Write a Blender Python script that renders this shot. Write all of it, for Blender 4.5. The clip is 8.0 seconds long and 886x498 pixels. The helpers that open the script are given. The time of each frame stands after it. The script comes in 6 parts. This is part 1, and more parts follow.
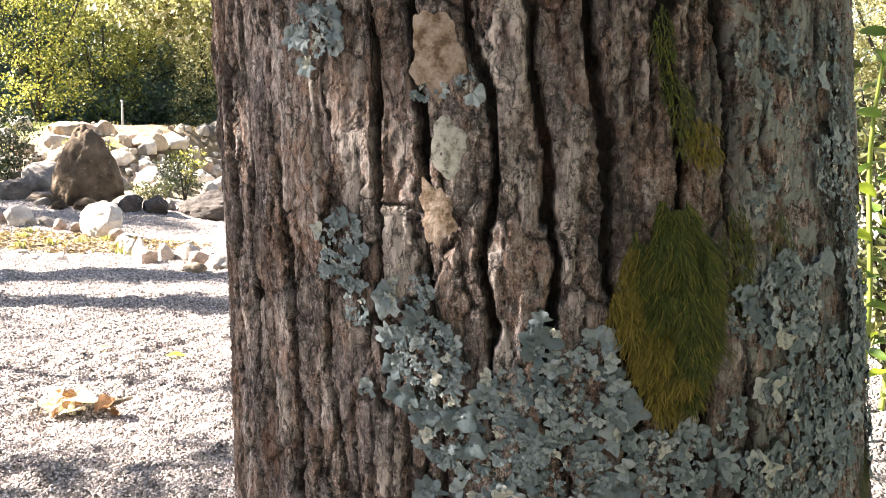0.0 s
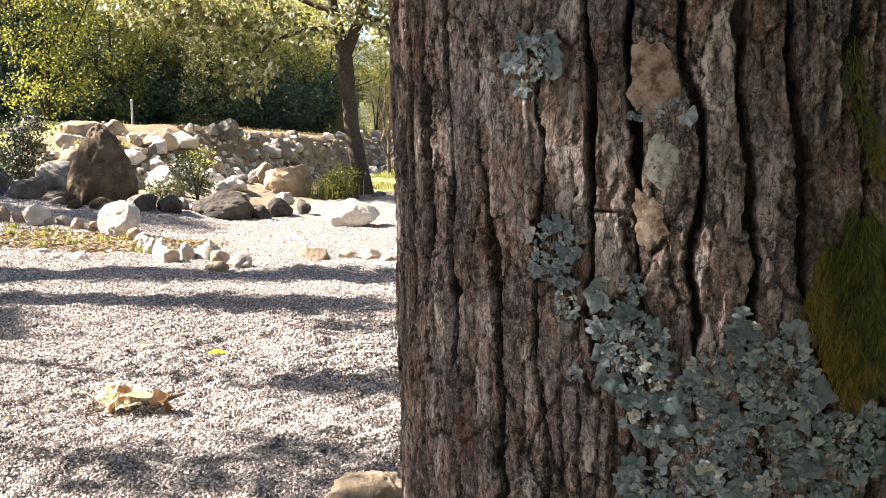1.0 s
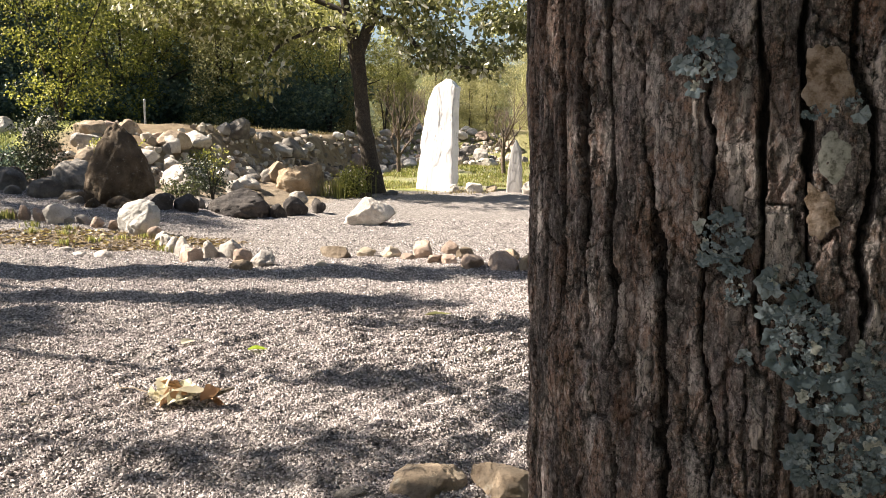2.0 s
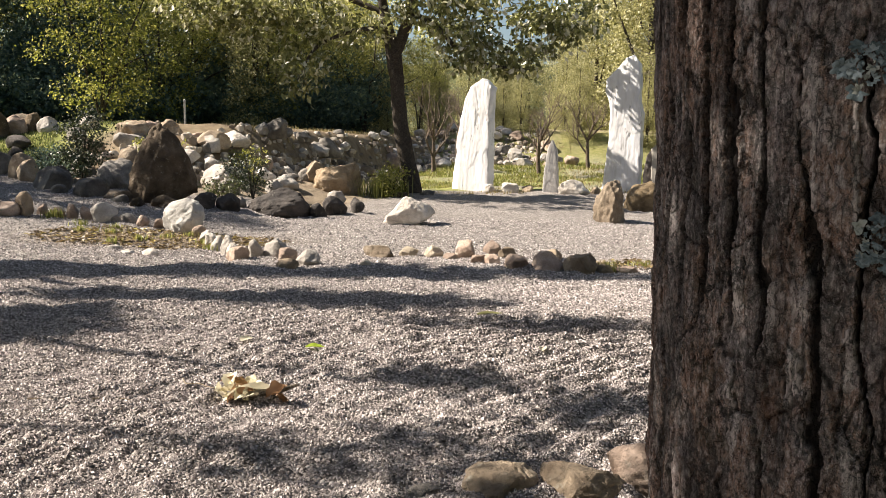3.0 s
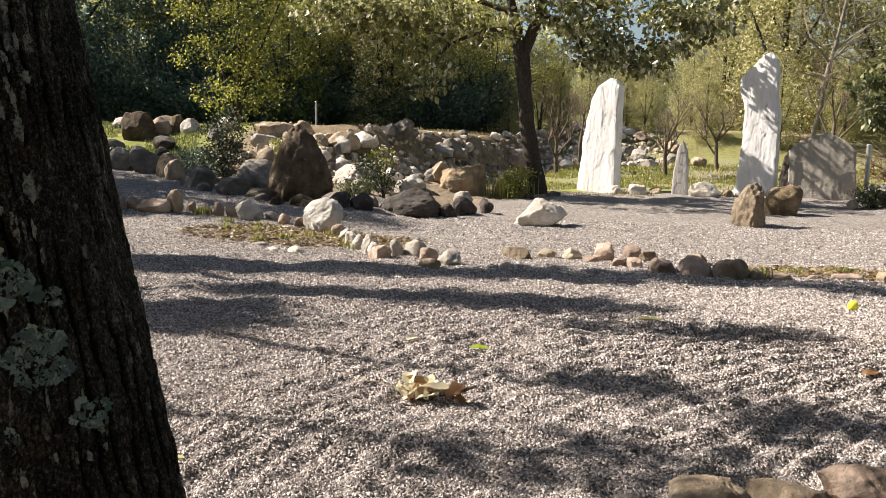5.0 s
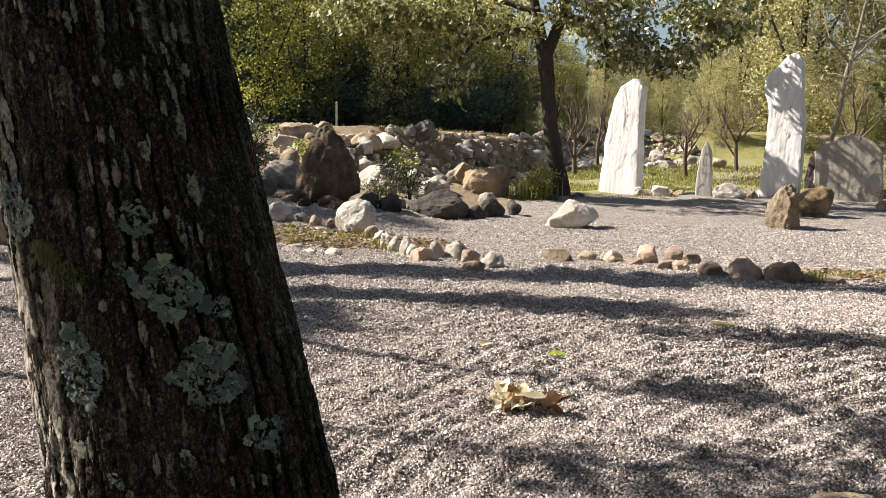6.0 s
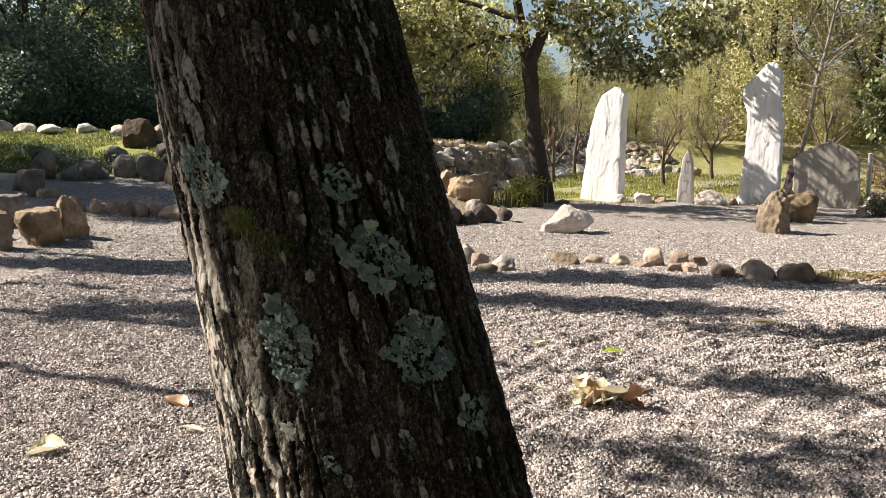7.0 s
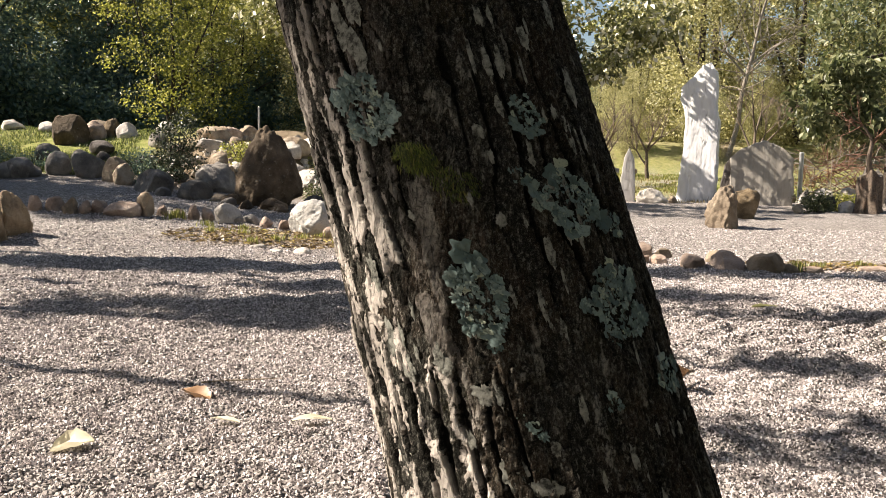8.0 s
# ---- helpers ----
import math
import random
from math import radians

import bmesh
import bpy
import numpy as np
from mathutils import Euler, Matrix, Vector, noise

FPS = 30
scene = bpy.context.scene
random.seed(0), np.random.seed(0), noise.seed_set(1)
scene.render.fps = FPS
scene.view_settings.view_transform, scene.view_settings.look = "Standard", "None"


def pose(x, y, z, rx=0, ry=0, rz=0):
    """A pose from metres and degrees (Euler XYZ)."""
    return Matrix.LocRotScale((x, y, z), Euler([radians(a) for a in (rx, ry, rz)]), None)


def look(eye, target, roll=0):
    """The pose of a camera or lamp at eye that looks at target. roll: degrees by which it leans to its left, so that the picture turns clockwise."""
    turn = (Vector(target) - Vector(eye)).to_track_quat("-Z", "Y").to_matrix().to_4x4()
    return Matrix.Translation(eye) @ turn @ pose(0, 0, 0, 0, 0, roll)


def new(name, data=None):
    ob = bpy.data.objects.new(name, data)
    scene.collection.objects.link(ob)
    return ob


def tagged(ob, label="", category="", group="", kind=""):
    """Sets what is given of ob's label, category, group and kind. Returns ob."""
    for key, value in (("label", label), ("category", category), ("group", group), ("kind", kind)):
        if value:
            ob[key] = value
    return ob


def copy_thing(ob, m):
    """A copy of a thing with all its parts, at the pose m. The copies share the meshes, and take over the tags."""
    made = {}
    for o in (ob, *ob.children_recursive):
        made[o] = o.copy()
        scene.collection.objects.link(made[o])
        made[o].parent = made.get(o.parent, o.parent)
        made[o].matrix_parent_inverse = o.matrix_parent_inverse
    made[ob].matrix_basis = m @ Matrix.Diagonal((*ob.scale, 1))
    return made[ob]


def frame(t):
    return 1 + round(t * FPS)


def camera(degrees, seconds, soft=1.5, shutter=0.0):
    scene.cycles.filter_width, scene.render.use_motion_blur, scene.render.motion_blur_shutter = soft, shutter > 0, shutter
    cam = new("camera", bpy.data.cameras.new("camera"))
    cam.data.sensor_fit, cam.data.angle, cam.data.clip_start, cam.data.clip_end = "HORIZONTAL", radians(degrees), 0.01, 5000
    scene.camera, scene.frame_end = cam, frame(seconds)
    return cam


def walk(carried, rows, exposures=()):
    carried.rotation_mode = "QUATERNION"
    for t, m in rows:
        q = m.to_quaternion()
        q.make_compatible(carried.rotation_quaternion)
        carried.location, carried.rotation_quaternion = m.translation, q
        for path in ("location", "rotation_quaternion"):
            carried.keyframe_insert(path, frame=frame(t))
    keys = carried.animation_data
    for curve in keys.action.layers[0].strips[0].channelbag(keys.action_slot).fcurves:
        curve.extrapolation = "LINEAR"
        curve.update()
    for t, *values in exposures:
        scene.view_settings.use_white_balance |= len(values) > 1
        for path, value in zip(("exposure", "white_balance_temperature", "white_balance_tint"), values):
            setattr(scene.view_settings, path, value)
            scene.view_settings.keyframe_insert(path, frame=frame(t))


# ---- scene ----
cam = camera(55.3, 8.0, soft=0.9)
METRES, EYE, TILT, LEAN, TURN = 2.1, 1.28, -7.3, -0.8, 0.0
ROWS = [
    (0.0, 0.0, 0.0, 0.0, 0.0, 0.0, -0.0),
    (0.5, -0.04, -0.0202, 0.0028, 0.02, -0.06, -0.03),
    (1.0, -0.0862, -0.0398, 0.0012, 0.03, -0.06, -0.07),
    (1.5, -0.1268, -0.0535, -0.0019, 0.14, -0.1, -0.06),
    (3.0, -0.2282, -0.0784, -0.0033, 2.38, -0.14, -0.33),
    (3.5, -0.2475, -0.082, -0.0047, 4.75, -0.17, -0.63),
    (4.0, -0.2679, -0.0911, -0.0032, 7.0, -0.18, -0.89),
    (4.5, -0.3053, -0.0901, -0.0033, 8.89, -0.22, -1.17),
    (6.0, -0.5429, -0.0481, -0.0008, 10.37, -0.14, -1.37),
    (6.5, -0.6481, -0.0683, -0.0167, 9.91, 0.21, -1.3),
    (7.0, -0.7553, -0.0381, -0.0414, 8.02, 0.65, -1.14),
    (7.5, -0.8566, -0.0006, -0.0662, 5.91, 0.83, -0.88),
    (8.0, -0.956, 0.0171, -0.0867, 3.14, 0.93, -0.6),
]
walk(cam, [(t, pose(0, 0, EYE, TILT, LEAN, TURN) @ pose(METRES * x, METRES * y, METRES * z, 90 + pitch, roll, yaw)) for t, x, y, z, yaw, pitch, roll in ROWS],
     [(0.0, 3.28, 6950, 14), (0.5, 2.95, 7000, 14), (1.0, 2.5, 7000, 13), (1.7, 1.9, 6900, 11), (3.0, 1.35, 6900, 10), (4.5, 1.28, 6900, 10), (6.0, 1.3, 6900, 10), (7.0, 1.36, 6950, 10), (8.0, 1.5, 7000, 11)])

# ---- light: one low autumn sun from the side, clear sky ----
SUN_EL, SUN_AZ = 40.0, 172.0          # degrees; azimuth of the sun counted from +x towards +y
sun_dir = Vector((math.cos(radians(SUN_AZ)) * math.cos(radians(SUN_EL)), math.sin(radians(SUN_AZ)) * math.cos(radians(SUN_EL)), math.sin(radians(SUN_EL))))
sun = new("sun", bpy.data.lights.new("sun", "SUN"))
sun.data.energy, sun.data.angle, sun.data.color = 5.0, radians(0.55), (1.0, 0.92, 0.82)
sun.matrix_world = look(sun_dir * 30, (0, 0, 0))
world = bpy.data.worlds.new("world")
scene.world = world
world.use_nodes = True
wn = world.node_tree.nodes
sky = wn.new("ShaderNodeTexSky")
sky.sky_type, sky.sun_disc = "NISHITA", False
sky.sun_elevation, sky.sun_rotation = radians(SUN_EL), radians(90 - SUN_AZ)
world.node_tree.links.new(sky.outputs[0], wn["Background"].inputs[0])
wn["Background"].inputs[1].default_value = 0.044


# ---- numeric helpers ----
def sm(a):
    a = np.clip(a, 0.0, 1.0)
    return a * a * (3 - 2 * a)


def lattice(i, j, k, seed):
    with np.errstate(over="ignore"):
        h = (i.astype(np.int64) * 374761393 + j.astype(np.int64) * 668265263 + k.astype(np.int64) * 2147483647 + seed * 1274126177) & 0xFFFFFFFF
        h = ((h ^ (h >> 13)) * 1274126177) & 0xFFFFFFFF
        h = ((h ^ (h >> 16)) * 2246822519) & 0xFFFFFFFF
    return (h ^ (h >> 15)).astype(np.float64) / 4294967295.0


def vnoise(x, y, z=0.0, seed=0):
    """Smooth value noise, -1 to 1."""
    x, y, z = np.broadcast_arrays(np.asarray(x, float), np.asarray(y, float), np.asarray(z, float))
    i, j, k = np.floor(x), np.floor(y), np.floor(z)
    u, v, w = sm(x - i), sm(y - j), sm(z - k)
    total = 0
    for a in (0, 1):
        for b in (0, 1):
            for c in (0, 1):
                total = total + lattice(i + a, j + b, k + c, seed) * (u if a else 1 - u) * (v if b else 1 - v) * (w if c else 1 - w)
    return total * 2 - 1


def fbm(x, y, z=0.0, octaves=4, seed=0):
    total, amp = 0, 0.5
    for o in range(octaves):
        total = total + amp * vnoise(np.asarray(x) * 2 ** o, np.asarray(y) * 2 ** o, np.asarray(z) * 2 ** o, seed + o * 7)
        amp *= 0.5
    return total


def worley(x, y, seed=0):
    """Distances to the nearest two feature points of a plane, and a number for the nearest cell."""
    i, j = np.floor(x), np.floor(y)
    f1, f2, cell = np.full(x.shape, 9.0), np.full(x.shape, 9.0), np.zeros(x.shape)
    for a in (-1, 0, 1):
        for b in (-1, 0, 1):
            zero = np.zeros_like(i)
            px, py = i + a + lattice(i + a, j + b, zero, seed), j + b + lattice(i + a, j + b, zero + 1, seed)
            d = np.hypot(px - x, py - y)
            near = d < f1
            f2 = np.where(near, f1, np.minimum(f2, d))
            cell = np.where(near, lattice(i + a, j + b, zero + 2, seed), cell)
            f1 = np.where(near, d, f1)
    return f1, f2, cell


def fast_mesh(name, verts, faces, smooth=True):
    """A mesh from arrays of vertices and of faces with equal numbers of corners."""
    verts, faces = np.asarray(verts, np.float32), np.asarray(faces, np.int32)
    me = bpy.data.meshes.new(name)
    me.vertices.add(len(verts))
    me.vertices.foreach_set("co", verts.ravel())
    me.loops.add(faces.size)
    me.loops.foreach_set("vertex_index", faces.ravel())
    me.polygons.add(len(faces))
    me.polygons.foreach_set("loop_start", np.arange(0, faces.size, faces.shape[1], dtype=np.int32))
    me.polygons.foreach_set("use_smooth", np.full(len(faces), smooth))
    me.update(calc_edges=True)
    return me


def grid_faces(rows, cols, closed=False):
    i, j = np.meshgrid(np.arange(rows - 1), np.arange(cols if closed else cols - 1), indexing="ij")
    i, j = i.ravel(), j.ravel()
    k = (j + 1) % cols
    return np.stack([i * cols + j, i * cols + k, (i + 1) * cols + k, (i + 1) * cols + j], 1)


def part(name, data, material, parent=None, label=""):
    """Links a mesh or a bmesh as one object, under a thing or a part where one is given."""
    if isinstance(data, bmesh.types.BMesh):
        me = bpy.data.meshes.new(name)
        data.to_mesh(me)
        data.free()
        data = me
    if not data.materials:
        data.materials.append(material)
    ob = new(name, data)
    if parent is not None:
        ob.parent = parent
    if label:
        ob["label"] = label
    return ob


# ---- materials ----
def material(name, rough=0.8):
    m = bpy.data.materials.new(name)
    m.use_nodes = True
    nt = m.node_tree
    b = nt.nodes["Principled BSDF"]
    b.inputs["Roughness"].default_value = rough
    b.inputs["Specular IOR Level"].default_value = 0.3
    return m, nt, b


def node(nt, kind, **values):
    n = nt.nodes.new(kind)
    for key, v in values.items():
        n.inputs[key].default_value = v
    return n


def coords(nt, scale=(1, 1, 1)):
    c = nt.nodes.new("ShaderNodeTexCoord")
    mp = node(nt, "ShaderNodeMapping", Scale=scale)
    nt.links.new(c.outputs["Object"], mp.inputs[0])
    return mp.outputs[0]


def ramp(nt, fac, stops):
    r = nt.nodes.new("ShaderNodeValToRGB")
    e = r.color_ramp.elements
    while len(e) < len(stops):
        e.new(0.5)
    for k, (p, c) in enumerate(stops):
        e[k].position, e[k].color = p, (*c, 1)
    nt.links.new(fac, r.inputs[0])
    return r.outputs[0]


def mix(nt, fac, a, b, blend="MIX"):
    n = nt.nodes.new("ShaderNodeMix")
    n.data_type, n.blend_type = "RGBA", blend
    for sock, v in ((n.inputs[0], fac), (n.inputs[6], a), (n.inputs[7], b)):
        if isinstance(v, bpy.types.NodeSocket):
            nt.links.new(v, sock)
        elif isinstance(v, (int, float)):
            sock.default_value = v
        else:
            sock.default_value = (*v, 1)
    return n.outputs[2]


def noise_tex(nt, vec, scale, detail=6.0, rough=0.6):
    n = node(nt, "ShaderNodeTexNoise", Scale=scale, Detail=detail, Roughness=rough)
    nt.links.new(vec, n.inputs["Vector"])
    return n.outputs["Fac"]


def bump(nt, b, height, strength=0.5, distance=0.01, after=None):
    n = node(nt, "ShaderNodeBump", Strength=strength, Distance=distance)
    nt.links.new(height, n.inputs["Height"])
    if after is not None:
        nt.links.new(after, n.inputs["Normal"])
    nt.links.new(n.outputs[0], b.inputs["Normal"])
    return n.outputs[0]


def range_of(nt, fac, lo, hi):
    n = node(nt, "ShaderNodeMapRange")
    n.inputs[1].default_value, n.inputs[2].default_value = lo, hi
    nt.links.new(fac, n.inputs[0])
    return n.outputs[0]


def times(nt, a, b, op="MULTIPLY"):
    n = nt.nodes.new("ShaderNodeMath")
    n.operation = op
    for sock, v in ((n.inputs[0], a), (n.inputs[1], b)):
        if isinstance(v, bpy.types.NodeSocket):
            nt.links.new(v, sock)
        else:
            sock.default_value = v
    return n.outputs[0]


def rock_material(name, dark, mid, light, grain=60.0):
    m, nt, b = material(name, 0.85)
    v = coords(nt)
    info = nt.nodes.new("ShaderNodeObjectInfo")
    big = noise_tex(nt, v, 4.0)
    fine = noise_tex(nt, v, grain, 8.0, 0.7)
    col = ramp(nt, big, [(0.3, dark), (0.5, mid), (0.72, light)])
    col = mix(nt, times(nt, range_of(nt, fine, 0.5, 0.75), 0.6), col, tuple(c * 0.35 for c in dark))
    spots = noise_tex(nt, v, 17.0, 5.0, 0.7)
    col = mix(nt, times(nt, range_of(nt, spots, 0.6, 0.72), 0.45), col, (0.55, 0.54, 0.48))
    hsv = node(nt, "ShaderNodeHueSaturation")
    nt.links.new(col, hsv.inputs["Color"])
    nt.links.new(times(nt, times(nt, info.outputs["Random"], 0.6), 0.7, "ADD"), hsv.inputs["Value"])
    nt.links.new(hsv.outputs[0], b.inputs["Base Color"])
    h = bump(nt, b, noise_tex(nt, v, 9.0, 10.0, 0.68), 0.9, 0.06)
    bump(nt, b, fine, 0.8, 0.010, h)
    return m


ROCK_GREY = rock_material("rock_grey", (0.10, 0.09, 0.085), (0.22, 0.20, 0.18), (0.36, 0.33, 0.29))
ROCK_TAN = rock_material("rock_tan", (0.17, 0.125, 0.088), (0.33, 0.26, 0.19), (0.46, 0.385, 0.30))
ROCK_PALE = rock_material("rock_pale", (0.36, 0.32, 0.28), (0.55, 0.505, 0.46), (0.70, 0.665, 0.625))
ROCK_DARK = rock_material("rock_dark", (0.035, 0.03, 0.03), (0.075, 0.065, 0.06), (0.14, 0.12, 0.11))
ROCK_BROWN = rock_material("rock_brown", (0.045, 0.031, 0.020), (0.105, 0.075, 0.048), (0.19, 0.14, 0.095))
ROCK_WHITE = rock_material("rock_white", (0.56, 0.53, 0.49), (0.76, 0.73, 0.69), (0.86, 0.83, 0.79))
ROCK_CREAM = rock_material("rock_cream", (0.29, 0.235, 0.17), (0.48, 0.41, 0.32), (0.63, 0.565, 0.47))
ROCK_RUST = rock_material("rock_rust", (0.07, 0.048, 0.028), (0.15, 0.11, 0.066), (0.26, 0.195, 0.125))
ROCK_PINK = rock_material("rock_pink", (0.24, 0.17, 0.13), (0.42, 0.32, 0.26), (0.58, 0.48, 0.41))
ROCK_OCHRE = rock_material("rock_ochre", (0.20, 0.145, 0.095), (0.34, 0.255, 0.17), (0.46, 0.37, 0.27))


RUBBLE, _nt, _b = material("rubble", 0.88)
_g = _nt.nodes.new("ShaderNodeNewGeometry")
_c = ramp(_nt, _g.outputs["Random Per Island"], [(0.0, (0.10, 0.085, 0.07)), (0.3, (0.30, 0.25, 0.20)), (0.65, (0.50, 0.44, 0.37)), (1.0, (0.68, 0.63, 0.56))])
_nt.links.new(mix(_nt, times(_nt, noise_tex(_nt, coords(_nt), 30.0), 0.3), _c, (0.10, 0.09, 0.08)), _b.inputs["Base Color"])
bump(_nt, _b, noise_tex(_nt, coords(_nt), 25.0), 0.6, 0.02)


def slab_material(name, base, vein, crack=0.7, relief=0.008):
    m, nt, b = material(name, 0.8)
    v = coords(nt, (5, 5, 0.8))
    w = coords(nt)
    streak = noise_tex(nt, v, 2.6, 8.0, 0.6)
    col = mix(nt, range_of(nt, streak, 0.52, 0.8), base, vein)
    col = mix(nt, times(nt, range_of(nt, noise_tex(nt, w, 3.0), 0.5, 0.8), 0.4), col, tuple(c * 0.6 for c in vein))
    seam = noise_tex(nt, coords(nt, (2.2, 2.2, 0.35)), 1.1, 3.0, 0.55)
    line = times(nt, range_of(nt, seam, 0.492, 0.499), range_of(nt, seam, 0.508, 0.501))
    line = times(nt, line, range_of(nt, noise_tex(nt, w, 1.6, 2.0), 0.46, 0.56))
    col = mix(nt, times(nt, line, crack), col, (0.12, 0.11, 0.10))
    nt.links.new(col, b.inputs["Base Color"])
    h = bump(nt, b, streak, 0.2, 0.015)
    bump(nt, b, noise_tex(nt, w, 40.0, 6.0), 0.5, relief, h)
    return m


SLAB_WHITE = slab_material("slab_white", (0.80, 0.80, 0.835), (0.62, 0.615, 0.62))
SLAB_PALE = slab_material("slab_pale", (0.56, 0.54, 0.53), (0.40, 0.38, 0.36), 0.3, 0.014)
SLAB_GREY = slab_material("slab_grey", (0.38, 0.35, 0.315), (0.25, 0.23, 0.205), 0.3, 0.02)


def ground_material():
    """Grey gravel on the court, with grass and bare earth where the field and the terrace begin."""
    m, nt, b = material("ground_cover", 0.9)
    v = coords(nt)
    vor = node(nt, "ShaderNodeTexVoronoi", Scale=72.0)
    nt.links.new(v, vor.inputs["Vector"])
    sep = nt.nodes.new("ShaderNodeSeparateColor")
    nt.links.new(vor.outputs["Color"], sep.inputs[0])
    stone = ramp(nt, sep.outputs[0], [(0.0, (0.09, 0.08, 0.076)), (0.4, (0.25, 0.225, 0.212)), (0.8, (0.42, 0.385, 0.365)), (1.0, (0.62, 0.575, 0.55))])
    stone = mix(nt, times(nt, range_of(nt, noise_tex(nt, v, 1.3), 0.45, 0.75), 0.35), stone, (0.20, 0.17, 0.145))
    stone = mix(nt, times(nt, range_of(nt, noise_tex(nt, v, 11.0, 6.0), 0.48, 0.70), 0.45), stone, (0.13, 0.115, 0.105))
    grass_col = ramp(nt, noise_tex(nt, v, 7.0), [(0.3, (0.16, 0.19, 0.04)), (0.5, (0.27, 0.29, 0.075)), (0.7, (0.38, 0.345, 0.15))])
    earth_col = ramp(nt, noise_tex(nt, v, 3.0), [(0.3, (0.17, 0.12, 0.075)), (0.6, (0.32, 0.25, 0.165)), (0.8, (0.46, 0.38, 0.27))])
    a = nt.nodes.new("ShaderNodeAttribute")
    a.attribute_name = "cover"
    rgb = nt.nodes.new("ShaderNodeSeparateColor")
    nt.links.new(a.outputs["Color"], rgb.inputs[0])
    col = mix(nt, rgb.outputs[0], stone, grass_col)
    col = mix(nt, rgb.outputs[1], col, earth_col)
    col = mix(nt, rgb.outputs[2], col, ramp(nt, noise_tex(nt, v, 0.25), [(0.35, (0.03, 0.04, 0.015)), (0.65, (0.10, 0.11, 0.035))]))
    nt.links.new(col, b.inputs["Base Color"])
    h = bump(nt, b, vor.outputs["Distance"], 1.0, -0.022)
    bump(nt, b, noise_tex(nt, v, 22.0, 5.0), 0.5, 0.02, h)
    return m


GROUND = ground_material()


def pebble_material():
    m, nt, b = material("pebble", 0.8)
    g = nt.nodes.new("ShaderNodeNewGeometry")
    col = ramp(nt, g.outputs["Random Per Island"], [(0.0, (0.06, 0.051, 0.050)), (0.24, (0.215, 0.190, 0.187)), (0.60, (0.465, 0.415, 0.408)), (0.92, (0.73, 0.665, 0.65)), (1.0, (0.91, 0.855, 0.84))])
    nt.links.new(col, b.inputs["Base Color"])
    return m


PEBBLE = pebble_material()


def leaf_material(name, stops, translucent=0.35, rough=0.42):
    m, nt, b = material(name, rough)
    b.inputs["Specular IOR Level"].default_value = 0.55
    g = nt.nodes.new("ShaderNodeNewGeometry")
    col = ramp(nt, g.outputs["Random Per Island"], stops)
    col = mix(nt, times(nt, noise_tex(nt, coords(nt), 1.1, 3.0), 0.3), col, tuple(c * 0.45 for c in stops[0][1]))
    nt.links.new(col, b.inputs["Base Color"])
    t = nt.nodes.new("ShaderNodeBsdfTranslucent")
    nt.links.new(col, t.inputs["Color"])
    mx = nt.nodes.new("ShaderNodeMixShader")
    mx.inputs[0].default_value = translucent
    nt.links.new(b.outputs[0], mx.inputs[1])
    nt.links.new(t.outputs[0], mx.inputs[2])
    nt.links.new(mx.outputs[0], nt.nodes["Material Output"].inputs[0])
    return m


# In these two, the palest tones are sun glints put into leaf colour.
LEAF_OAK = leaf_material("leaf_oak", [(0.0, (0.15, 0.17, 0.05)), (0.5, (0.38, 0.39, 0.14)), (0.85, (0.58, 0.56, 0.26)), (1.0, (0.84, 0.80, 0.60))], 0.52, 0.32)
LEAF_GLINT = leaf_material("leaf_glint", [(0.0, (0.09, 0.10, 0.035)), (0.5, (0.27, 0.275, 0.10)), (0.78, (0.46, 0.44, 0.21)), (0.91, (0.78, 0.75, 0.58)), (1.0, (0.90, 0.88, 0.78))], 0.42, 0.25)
LEAF_BRIGHT = leaf_material("leaf_bright", [(0.0, (0.20, 0.21, 0.05)), (0.6, (0.48, 0.47, 0.14)), (1.0, (0.80, 0.74, 0.36))], 0.5)
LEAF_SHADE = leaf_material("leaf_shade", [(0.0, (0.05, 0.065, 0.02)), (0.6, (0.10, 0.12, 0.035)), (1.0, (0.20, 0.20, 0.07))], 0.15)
# A dark green with the shade over the bushes put into it.
LEAF_DEEP = leaf_material("leaf_evergreen_shaded", [(0.0, (0.018, 0.028, 0.012)), (0.7, (0.045, 0.06, 0.026)), (1.0, (0.11, 0.13, 0.06))], 0.15, 0.5)
LEAF_LIME = leaf_material("leaf_lime", [(0.0, (0.14, 0.16, 0.028)), (0.6, (0.36, 0.37, 0.075)), (1.0, (0.66, 0.61, 0.19))], 0.48)
LEAF_OLIVE = leaf_material("leaf_olive", [(0.0, (0.15, 0.15, 0.055)), (0.5, (0.43, 0.41, 0.175)), (0.88, (0.72, 0.67, 0.36)), (1.0, (0.88, 0.84, 0.62))], 0.54)
LEAF_DARK = leaf_material("leaf_dark", [(0.0, (0.07, 0.12, 0.10)), (0.7, (0.15, 0.22, 0.16)), (1.0, (0.34, 0.39, 0.20))], 0.4)
GRASS_MAT = leaf_material("grass_blade", [(0.0, (0.14, 0.165, 0.04)), (0.6, (0.29, 0.305, 0.085)), (1.0, (0.50, 0.46, 0.18))], 0.5)
# Grass blades darkened, so the lawn's shade is in their colour.
LAWN_SHADED_MAT = leaf_material("lawn_blade_shaded", [(0.0, (0.07, 0.10, 0.03)), (0.6, (0.14, 0.17, 0.05)), (1.0, (0.27, 0.27, 0.10))], 0.4)
LEAF_BROAD = leaf_material("leaf_broad", [(0.0, (0.07, 0.09, 0.035)), (0.6, (0.16, 0.18, 0.07)), (1.0, (0.40, 0.40, 0.22))], 0.42, 0.4)
